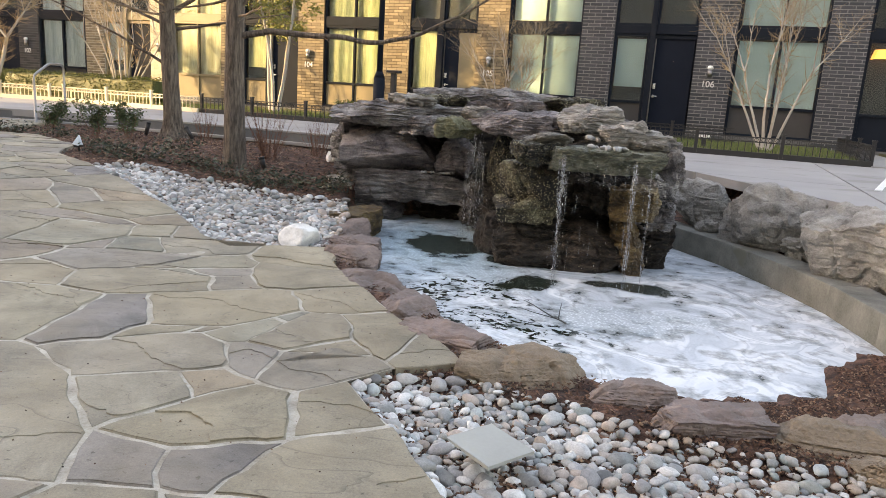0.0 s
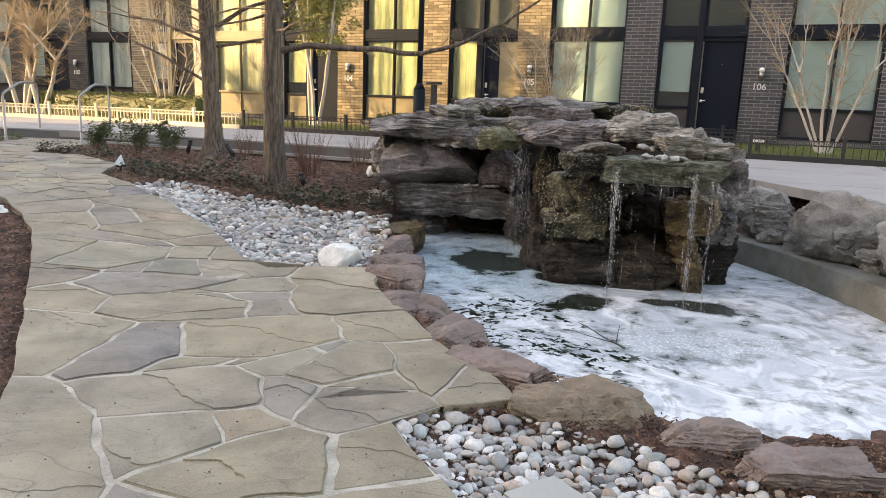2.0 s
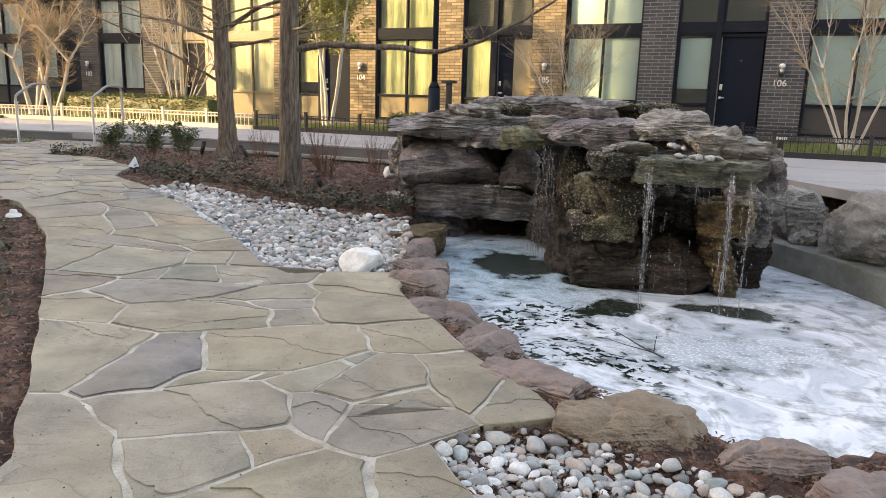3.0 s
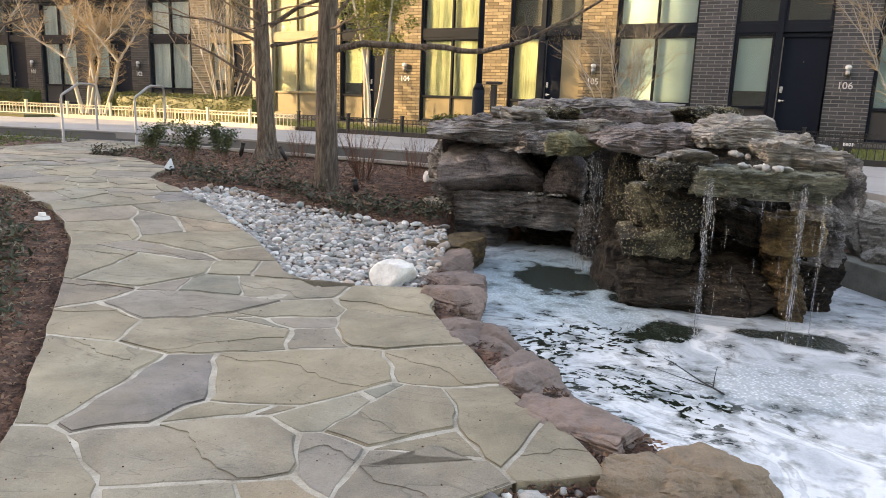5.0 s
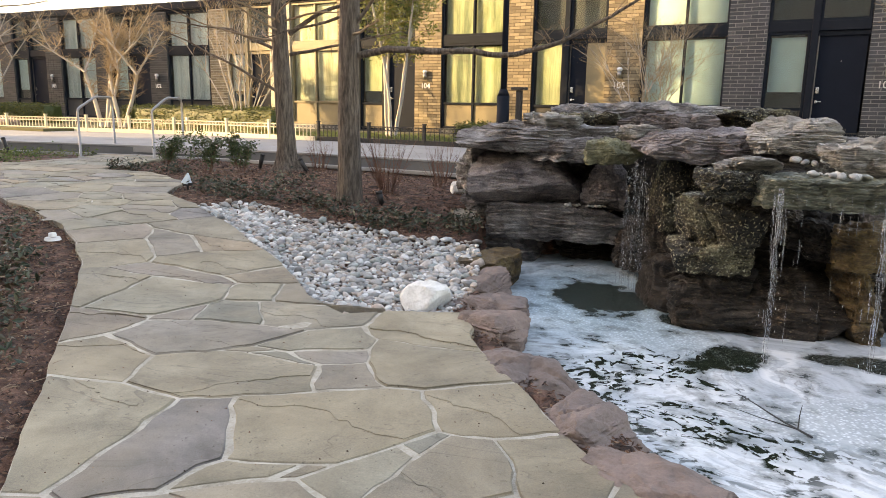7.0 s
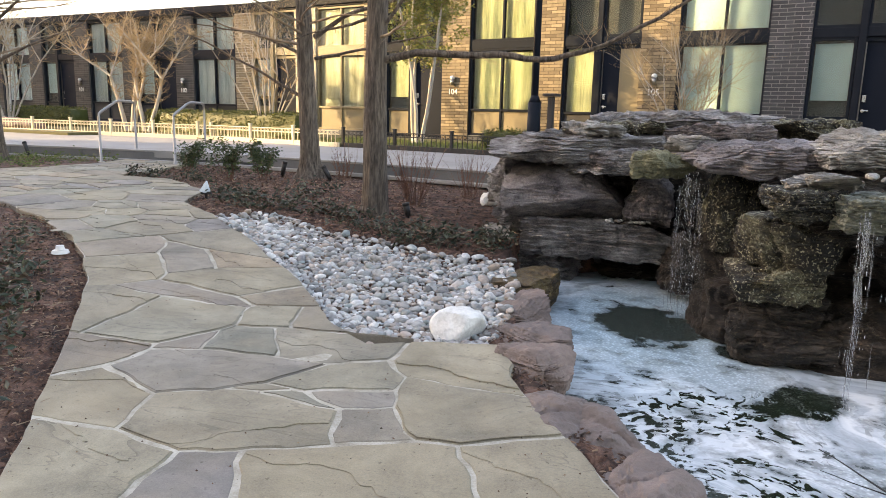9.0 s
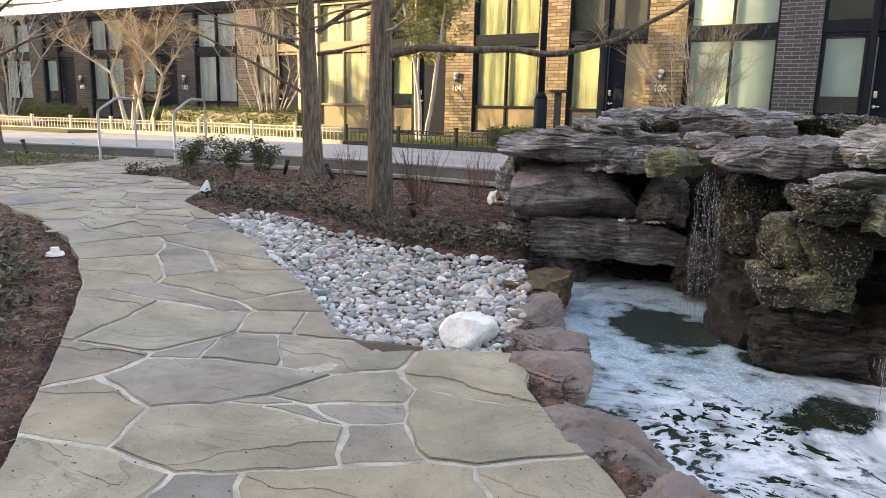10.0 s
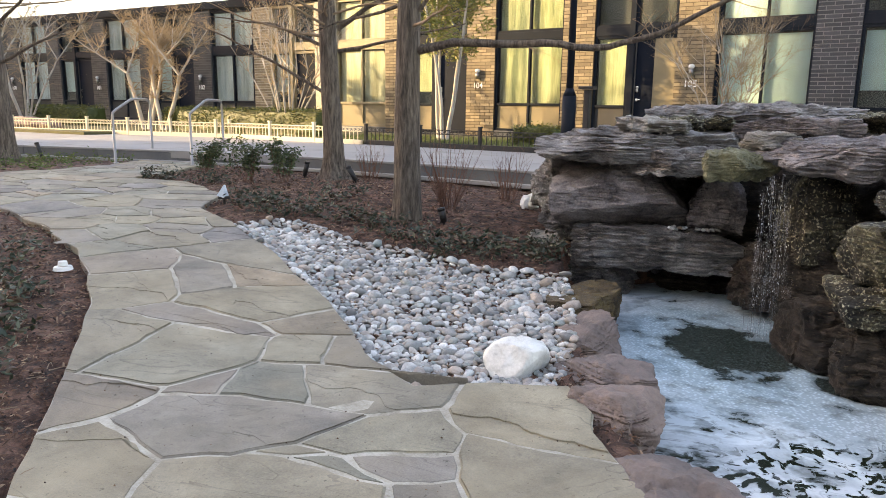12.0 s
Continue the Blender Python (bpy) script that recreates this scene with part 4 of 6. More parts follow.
def fall_strands(u0, u1, y, z_top, z_low, count, seed, thick=0.007, drift=0.05, gap=(), short=0.28, flare=0.0):
    rng = random.Random(seed)
    v, f, sv, sf = [], [], [], []
    for i in range(count):
        x = rng.choice(gap) + rng.gauss(0, 0.02) if gap and rng.random() < 0.8 else rng.uniform(u0, u1)
        top = z_top - rng.random() ** (2 if not flare else 1.1) * (z_top - z_low) * (0.75 if not flare else 0.98)
        x = x + (x - (u0 + u1) / 2) * flare * (z_top - top) + rng.gauss(0, 0.03) * flare * (z_top - top)
        end = max(z_low, top - rng.uniform(0.03, short))
        if top - end < 0.01:
            continue
        k = max(3, int((top - end) / 0.04))
        pts, rad = [], []
        for j in range(k + 1):
            z = top + (end - top) * j / k
            fallen = max(0.0, z_top - z)
            pts.append(Vector((x + 0.006 * noise.noise(Vector((x * 9, z * 14, seed))), y - drift * math.sqrt(fallen) - 0.01 * rng.random(), z)))
            rad.append(thick * rng.uniform(0.35, 1.0) * (0.35 if j in (0, k) else 1))
        tube_data(pts, rad, 4, v, f)
    for x0 in sorted(set(gap)):
        for _ in range(3):
            x = x0 + rng.gauss(0, 0.008)
            pts, rad = [], []
            for j in range(31):
                z = z_top + 0.02 + (z_low - z_top - 0.02) * j / 30
                fallen = max(0.0, z_top - z)
                pts.append(Vector((x + 0.012 * noise.noise(Vector((x * 40, z * 7, seed))), y - drift * math.sqrt(fallen) - 0.006, z)))
                rad.append(0.0026 * (1 - 0.5 * j / 30) * (0.4 + 1.1 * abs(noise.noise(Vector((x * 90, z * 22, seed + 3))))))
            tube_data(pts, rad, 5, v, f)
    for i in range(int(count * 1.5)):
        x = rng.choice(gap) + rng.gauss(0, 0.03) if gap and rng.random() < 0.7 else rng.uniform(u0 - 0.02, u1 + 0.02)
        z = z_low + (z_top - z_low) * rng.random() ** 1.3
        p = Vector((x, y - drift * math.sqrt(max(0, z_top - z)) + rng.gauss(0, 0.02), z))
        r = rng.uniform(0.0008, 0.0022)
        tube_data([p, p + Vector((0, 0, -r * rng.uniform(3, 9)))], [r, r * 0.6], 3, sv, sf)
    ob = mesh_object("falling_water", [p - FALLS_AT for p in v], f, fall_mat, falls, "clear strands of falling water", True)
    tagged(ob, kind="stuff")
    ob = mesh_object("spray", [p - FALLS_AT for p in sv], sf, spray_mat, falls, "white falling water drops", True)
    tagged(ob, kind="stuff")


fall_strands(-0.15, 0.01, 7.76, 0.93, -0.2, 160, 5, 0.0014, 0.17, short=0.4, flare=0.75)
fall_strands(0.68, 1.46, 6.03, 0.84, -0.2, 110, 6, 0.0022, 0.06, gap=(0.70, 0.72, 1.27, 1.285, 1.41))


# ---- flagstone path ----


def build_path():
    path = empty("path", Matrix.Identity(4), "irregular grey and tan flagstone path with pale mortar joints", "path", kind="structure")
    rng = random.Random(11)
    # seeds of the laid stones: place, and how far each one reaches
    middle_stones = [(-2.650, 4.516, 0.011), (-2.371, 4.812, 0.158), (-2.091, 4.589, 0.151), (-2.103, 4.654, 0.125), (-2.051, 4.759, 0.066), (-2.077, 4.632, 0.130), (-2.003, 4.700, 0.065), (-1.939, 4.620, 0.025),
                     (-1.378, 4.812, -0.311), (-1.346, 5.020, -0.481), (-2.356, 5.037, -0.071), (-2.421, 5.019, -0.040), (-2.512, 5.006, -0.070), (-3.530, 4.885, 0.195), (-3.571, 5.332, 0.249), (-3.640, 5.330, 0.274),
                     (-2.622, 5.498, -0.578), (-2.472, 5.524, -0.642), (-3.422, 6.297, -0.453), (-3.573, 5.642, -0.173), (-2.976, 6.118, -0.773), (-4.649, 6.215, 0.325), (-3.968, 6.536, -0.309), (-3.758, 6.627, -0.436),
                     (-4.803, 6.315, 0.340), (-3.709, 7.183, -0.473)]
    near_stones = [(-2.567, 3.831, 0.000), (-1.556, 3.873, -0.060), (-1.361, 3.924, 0.016), (-0.514, 4.139, -0.222), (-1.335, 3.828, -0.057), (-0.939, 3.395, -0.008), (-1.276, 3.819, -0.067), (-0.694, 3.631, 0.122),
                   (-0.667, 3.644, 0.121), (-0.481, 3.601, 0.276), (-0.043, 3.684, 0.428), (-0.556, 3.470, 0.205), (-0.401, 3.549, 0.310), (-0.389, 3.474, 0.307), (0.162, 3.660, 0.525), (-0.834, 3.242, -0.106),
                   (-0.784, 3.259, -0.066), (-0.557, 3.143, -0.104), (0.040, 3.226, 0.293), (-2.013, 2.783, -0.446), (-0.603, 3.056, -0.357), (-0.504, 3.074, -0.255), (0.371, 2.918, 0.144)]
    laid = middle_stones + near_stones
    seeds = []
    # the laid stones lie between a near and a far joint across the path
    near_cut, far_cut = (0.0, 2.22, 0.05, -1.0), (-4.25, 7.45, -0.76, 0.65)

    def between(x, y, margin=0.0):
        return all((x - px) * nx + (y - py) * ny < margin for px, py, nx, ny in (near_cut, far_cut))

    tries = 0
    while tries < 6000:
        tries += 1
        x, y = rng.uniform(-14, 1.2), rng.uniform(-4, 12.4)
        if not inside(PATH_EDGE, x, y) or between(x, y, 0.12):
            continue
        if all((x - a) ** 2 + ((y - b) * 1.25) ** 2 > (0.42 + 0.25 * noise.cell(Vector((x * 3, y * 3, 0)))) ** 2 for a, b in seeds):
            seeds.append((x, y))
    # mortar bed, in small squares so that it follows the slope
    bv, bf = [], []
    for i in range(-29, 6):
        for j in range(-9, 26):
            x0, y0 = i * 0.5, j * 0.5
            cell = path_edge
            for px, py, nx, ny in ((x0, 0, -1, 0), (x0 + 0.5, 0, 1, 0), (0, y0, 0, -1), (0, y0 + 0.5, 0, 1)):
                cell = clip_half(cell, px, py, nx, ny)
                if len(cell) < 3:
                    break
            if len(cell) >= 3:
                k = len(bv)
                bv.extend((x, y, rise(x, y) - 0.0022) for x, y in cell)
                bf.append(tuple(range(k, k + len(cell))))
    mesh_object("mortar_bed", bv, bf, mortar_mat, path, "pale mortar between the flagstones")
    far_side = [q for q in seeds if q[1] > 4]
    near_side = [q for q in seeds if q[1] <= 4]
    stones = [(q, laid, (near_cut, far_cut)) for q in laid]
    stones += [((x, y, 0.0), [(a, b, 0.0) for a, b in far_side], (tuple(far_cut[:2]) + (-far_cut[2], -far_cut[3]),)) for x, y in far_side]
    stones += [((x, y, 0.0), [(a, b, 0.0) for a, b in near_side], (tuple(near_cut[:2]) + (-near_cut[2], -near_cut[3]),)) for x, y in near_side]
    for si, ((sx, sy, sw), rivals, cuts) in enumerate(stones):
        cell = path_edge
        for px, py, nx, ny in cuts:
            cell = clip_half(cell, px - nx * 0.01, py - ny * 0.01, nx, ny)
        for ox, oy, ow in sorted(rivals, key=lambda q: (q[0] - sx) ** 2 + (q[1] - sy) ** 2)[:60]:
            nx, ny = ox - sx, (oy - sy) * 1.96
            ln = math.hypot(nx, ny)
            if ln < 1e-6 or len(cell) < 3:
                continue
            # the joint lies where the two stones' reaches are equal
            level = (ox * ox - sx * sx + 1.96 * (oy * oy - sy * sy) + sw - ow) / (2 * ln)
            nx, ny = nx / ln, ny / ln
            gap = 0.006 + 0.010 * abs(noise.cell(Vector((sx * 7 + ox * 7, sy * 7 + oy * 7, 2))))
            if not sw and sy > 7:
                gap *= 0.5
            cell = clip_half(cell, nx * (level - gap), ny * (level - gap), nx, ny)
        if len(cell) < 3:
            continue
        # short uneven steps along the edges, as broken by hand
        outline = []
        for i in range(len(cell)):
            (x1, y1), (x2, y2) = cell[i - 1], cell[i]
            ln = math.hypot(x2 - x1, y2 - y1)
            k = max(1, int(ln / 0.07))
            for j in range(k):
                x, y = x1 + (x2 - x1) * j / k, y1 + (y2 - y1) * j / k
                p, q = Vector((x * 1.7, y * 1.7, 0.3)), Vector((x * 17, y * 17, si * 0.37))
                s = Vector((x * 6, y * 6, 4.0))
                free = min(1.0, -edge_distance(PATH_EDGE, np.array([x]), np.array([y]))[0] / 0.3)
                free = max(0.0, free)
                outline.append((x + free * (noise.noise(p) * 0.03 + noise.noise(s) * 0.03) + noise.noise(q) * 0.013, y + free * (noise.noise(p + Vector((9, 9, 9))) * 0.03 + noise.noise(s + Vector((7, 7, 7))) * 0.025) + noise.noise(q + Vector((5, 5, 5))) * 0.013))
        n = len(outline)
        cx, cy = sum(p[0] for p in outline) / n, sum(p[1] for p in outline) / n
        lift = rng.uniform(0.0, 0.003)
        tx, ty = rng.uniform(-0.003, 0.003), rng.uniform(-0.003, 0.003)

        def z_at(x, y):
            return rise(x, y) + lift + tx * (x - cx) + ty * (y - cy)

        verts = [(x, y, z_at(x, y) - 0.06) for x, y in outline] + [(x, y, z_at(x, y) - 0.004) for x, y in outline]
        inner = []
        for x, y in outline:
            ln = math.hypot(x - cx, y - cy) + 1e-6
            inner.append((x - (x - cx) / ln * 0.005, y - (y - cy) / ln * 0.005))
        verts += [(x, y, z_at(x, y)) for x, y in inner]
        faces = [(i, (i + 1) % n, n + (i + 1) % n, n + i) for i in range(n)] + [(n + i, n + (i + 1) % n, 2 * n + (i + 1) % n, 2 * n + i) for i in range(n)]
        faces.append(tuple(range(2 * n, 3 * n)))
        # one or two split layers left standing on the larger stones, with ragged lips
        reach = max(math.hypot(x - cx, y - cy) for x, y in inner)
        if reach > 0.24:
            for level in range(rng.choice((1, 1, 2, 2, 3))):
                a = rng.gauss(1.3, 0.45) + (math.pi if rng.random() < 0.5 else 0)
                nx, ny = math.cos(a), math.sin(a)
                o = rng.uniform(-0.35, 0.45) * reach
                px, py = cx + nx * o, cy + ny * o
                shrunk = [(cx + (x - cx) * 0.985, cy + (y - cy) * 0.985) for x, y in inner]
                cut = clip_half(shrunk, px, py, nx, ny)
                if len(cut) < 3:
                    continue
                lip = []
                for i in range(len(cut)):
                    p0, p1 = cut[i - 1], cut[i]
                    lip.append(p0)
                    if all(abs((q[0] - px) * nx + (q[1] - py) * ny) < 1e-6 for q in (p0, p1)):
                        ln = math.hypot(p1[0] - p0[0], p1[1] - p0[1])
                        k = max(2, int(ln / 0.02))
                        for j in range(1, k):
                            t = j / k
                            x, y = p0[0] + (p1[0] - p0[0]) * t, p0[1] + (p1[1] - p0[1]) * t
                            w = min(1.0, 4 * t, 4 * (1 - t)) * (0.13 * noise.noise(Vector((x * 3.2, y * 3.2, si))) + 0.03 * noise.noise(Vector((x * 13, y * 13, si))) + 0.012 * noise.noise(Vector((x * 40, y * 40, si))) - 0.02)
                            lip.append((x + nx * w, y + ny * w))
                up = 0.0022 * (level + 1) + 0.0012
                m0 = len(verts)
                verts += [(x, y, z_at(x, y) - 0.001) for x, y in lip] + [(x, y, z_at(x, y) + up) for x, y in lip]
                k = len(lip)
                faces += [(m0 + i, m0 + (i + 1) % k, m0 + k + (i + 1) % k, m0 + k + i) for i in range(k)] + [tuple(range(m0 + k, m0 + 2 * k))]
        mesh_object("flagstone", [(x - cx, y - cy, z) for x, y, z in verts], faces, flag_mat, path, m=Matrix.Translation((cx, cy, 0)))
    return path


build_path()

# ---- pebble beds ----


def pebble_shape(seed):
    rng = random.Random(seed)
    bm = bmesh.new()
    bmesh.ops.create_icosphere(bm, subdivisions=2, radius=0.5)
    off = Vector((rng.uniform(0, 40), rng.uniform(0, 40), rng.uniform(0, 40)))
    sx, sy, sz = 1.0, rng.uniform(0.6, 0.9), rng.uniform(0.36, 0.6)
    cuts = [(Vector((rng.gauss(0, 1), rng.gauss(0, 1), rng.gauss(0, 1))).normalized(), rng.uniform(0.36, 0.46)) for _ in range(4)]
    for v in bm.verts:
        for d, k in cuts:
            over = v.co.dot(d) - k
            if over > 0:
                v.co -= d * over * 0.8
        r = 1 + 0.3 * noise.noise(off + v.co * 2.4)
        v.co = Vector((v.co.x * sx * r, v.co.y * sy * r, v.co.z * sz * r))
    me = bpy.data.meshes.new("pebble")
    bm.to_mesh(me)
    bm.free()
    me.polygons.foreach_set("use_smooth", [True] * len(me.polygons))
    return me


PEBBLES = [pebble_shape(200 + i) for i in range(10)]
for me in PEBBLES:
    me.materials.append(pebble_mat)


def scatter(poly, count, sizes, seed, overlap=0.44):
    rng = random.Random(seed)
    x0, x1 = min(p[0] for p in poly), max(p[0] for p in poly)
    y0, y1 = min(p[1] for p in poly), max(p[1] for p in poly)
    cells, out, tries = {}, [], 0
    while len(out) < count and tries < count * 30:
        tries += 1
        x, y = rng.uniform(x0, x1), rng.uniform(y0, y1)
        if not inside(poly, x, y):
            continue
        s = rng.uniform(*sizes) if rng.random() < 0.82 else sizes[1] * rng.uniform(0.9, 1.6)
        key = (int(x / 0.15), int(y / 0.15))
        if any((x - a) ** 2 + (y - b) ** 2 < ((s + c) * 0.5 * overlap) ** 2 for i in (-1, 0, 1) for j in (-1, 0, 1) for a, b, c in cells.get((key[0] + i, key[1] + j), ())):
            continue
        cells.setdefault(key, []).append((x, y, s))
        out.append((x, y, s))
    return out


def bed_z(x, y):
    return float(terrain_height(np.array([x]), np.array([y]))[0])


def build_pebbles(name, poly, count, sizes, seed, label, singles):
    bed = empty(name, Matrix.Identity(4), label, "pebbles")
    spots = scatter(poly, count, sizes, seed)
    zs = terrain_height(np.array([p[0] for p in spots]), np.array([p[1] for p in spots]))
    rng = random.Random(seed + 1)
    pts_v, pts_f = [], []
    made = 0
    for (x, y, s), z in zip(spots, zs):
        me = rng.choice(PEBBLES)
        flat = rng.uniform(0.85, 1.1)
        m = pose(x, y, z + s * 0.17, rng.gauss(0, 14), rng.gauss(0, 14), rng.uniform(0, 360)) @ Matrix.Diagonal((s, s, s * flat, 1))
        if made < 300 and singles(x, y):
            ob = new("pebble", me)
            ob.parent = bed
            ob.matrix_basis = m
            made += 1
        else:
            k = len(pts_v)
            pts_v.extend(m @ v.co for v in me.vertices)
            pts_f.extend(tuple(k + i for i in p.vertices) for p in me.polygons)
    if pts_v:
        ob = mesh_object("pebble_fill", pts_v, pts_f, pebbles_mat, bed, "", True)
        tagged(ob, kind="stuff")
    return bed


build_pebbles("pebble_bed", NEAR_PEBBLES, 3900, (0.026, 0.075), 31, "grey and white rounded river pebbles between path and pond", lambda x, y: y > 2.3 and x < 1.3)
build_pebbles("pebble_bed", FAR_PEBBLES, 3000, (0.032, 0.08), 32, "grey and white rounded river pebbles between path and mulch bed", lambda x, y: y < 6.9)

# ---- terrace of houses ----
UNIT = 5.5
HEAD_Z, UP_Z, UP_TOP, ROOF_Z, BASE_Z = 3.04, 3.23, 4.42, 4.72, 0.74


def brick_pier(parent, x0, x1, z0, z1, y, brick, joint, singles=False, pier_label=""):
    """A brick pier: a recessed joint core with bricks standing proud of it, in stretcher bond."""
    w = x1 - x0
    pier = part("pier", box((w - 0.016, 0.3, z1 - z0), ((x0 + x1) / 2, y + 0.15 + 0.007, (z0 + z1) / 2)), joint, parent, pier_label)
    course, length, gap = 0.081, 0.30, 0.017
    rows = int((z1 - z0) / course)
    v, f = [], []
    shared = {}
    for r in range(rows):
        zc = z0 + (r + 0.5) * course
        a = x0 - (length / 2 if r % 2 else 0.0)
        while a < x1 - 0.02:
            b0, b1 = max(a, x0), min(a + length, x1)
            a += length
            if b1 - b0 < 0.04:
                continue
            bw, bh = b1 - b0 - gap, course - gap
            key = round(bw, 3)
            c = [(sx * bw / 2, sy, sz * bh / 2) for sy in (0.0, 0.05) for sx, sz in ((-1, -1), (1, -1), (1, 1), (-1, 1))]
            fc = [(0, 1, 2, 3), (0, 4, 5, 1), (1, 5, 6, 2), (2, 6, 7, 3), (3, 7, 4, 0)]
            if singles:
                if key not in shared:
                    me = bpy.data.meshes.new("brick")
                    me.from_pydata(c, [], fc)
                    me.materials.append(dark_brick_one_mat)
                    shared[key] = me
                ob = new("brick", shared[key])
                ob.parent = pier
                ob.location = ((b0 + b1) / 2, y, zc)
            else:
                k = len(v)
                v.extend(((b0 + b1) / 2 + p[0], y + p[1], zc + p[2]) for p in c)
                f.extend(tuple(k + i for i in q) for q in fc)
    if v:
        tagged(mesh_object("bricks", v, f, brick, pier), kind="stuff")
    return pier


def window_unit(parent, x0, x1, z0, z1, y, bars_x=(), bars_z=(), metal=None, blind=None, blind_z=None, lower=None, name="window"):
    """A framed window set back in the wall: metal, mullions, panes, a blind and a dark sheet painted as the unlit room
    behind.
    """
    metal = metal or frame_mat
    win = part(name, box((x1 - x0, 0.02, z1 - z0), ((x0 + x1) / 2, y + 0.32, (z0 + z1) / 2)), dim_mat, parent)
    t = 0.06
    fr = bmesh.new()
    for s, a in (((t, 0.1, z1 - z0), (x0 + t / 2, y, (z0 + z1) / 2)), ((t, 0.1, z1 - z0), (x1 - t / 2, y, (z0 + z1) / 2)),
                 ((x1 - x0 - 2 * t, 0.1, t), ((x0 + x1) / 2, y, z1 - t / 2)), ((x1 - x0 - 2 * t, 0.1, t), ((x0 + x1) / 2, y, z0 + t / 2))):
        box(s, a, 0.006, fr)
    part("frame", fr, metal, win)
    for bx in bars_x:
        part("mullion", box((0.055, 0.09, z1 - z0 - 2 * t), (bx, y, (z0 + z1) / 2), 0.006), metal, win)
    for bz in bars_z:
        part("transom", box((x1 - x0 - 2 * t, 0.085, 0.06), ((x0 + x1) / 2, y - 0.002, bz), 0.006), metal, win)
    xs = [x0 + t] + list(bars_x) + [x1 - t]
    zs = [z0 + t] + list(bars_z) + [z1 - t]
    for a, b in zip(xs, xs[1:]):
        for c, d in zip(zs, zs[1:]):
            if lower is not None and d <= zs[1] + 0.001 and len(zs) > 2:
                part("panel", box((b - a, 0.03, d - c), ((a + b) / 2, y + 0.02, (c + d) / 2), 0.004), lower, win)
                continue
            ob = part("pane", box((b - a, 0.008, d - c), ((a + b) / 2, y + 0.015, (c + d) / 2)), pane_mat, win)
            ob.visible_shadow = False
    if blind is not None:
        bz = blind_z if blind_z is not None else zs[-2] if len(zs) > 2 else z0 + t
        for a, b in zip(xs, xs[1:]):
            bm = bmesh.new()
            k = int((z1 - t - bz) / 0.05)
            for i in range(k):
                bmesh.ops.create_cube(bm, size=1, matrix=Matrix.Translation(((a + b) / 2, y + 0.09, bz + (i + 0.5) * 0.05)) @ Matrix.Rotation(radians(24), 4, "X") @ Matrix.Diagonal((b - a - 0.03, 0.004, 0.052, 1)))
            part("blind", bm, blind, win)
    return win


def text_mesh(name, body, size, material, parent, m):
    cu = bpy.data.curves.new(name, "FONT")
    cu.body, cu.size, cu.extrude, cu.offset, cu.align_x = body, size, 0.006, 0.002, "CENTER"
    tmp = bpy.data.objects.new(name, cu)
    scene.collection.objects.link(tmp)
    dg = bpy.context.evaluated_depsgraph_get()
    me = bpy.data.meshes.new_from_object(tmp.evaluated_get(dg))
    bpy.data.objects.remove(tmp)
    me.materials.clear()
    me.materials.append(material)
    ob = new(name, me)
    ob.parent = parent
    ob.matrix_basis = m
    return ob


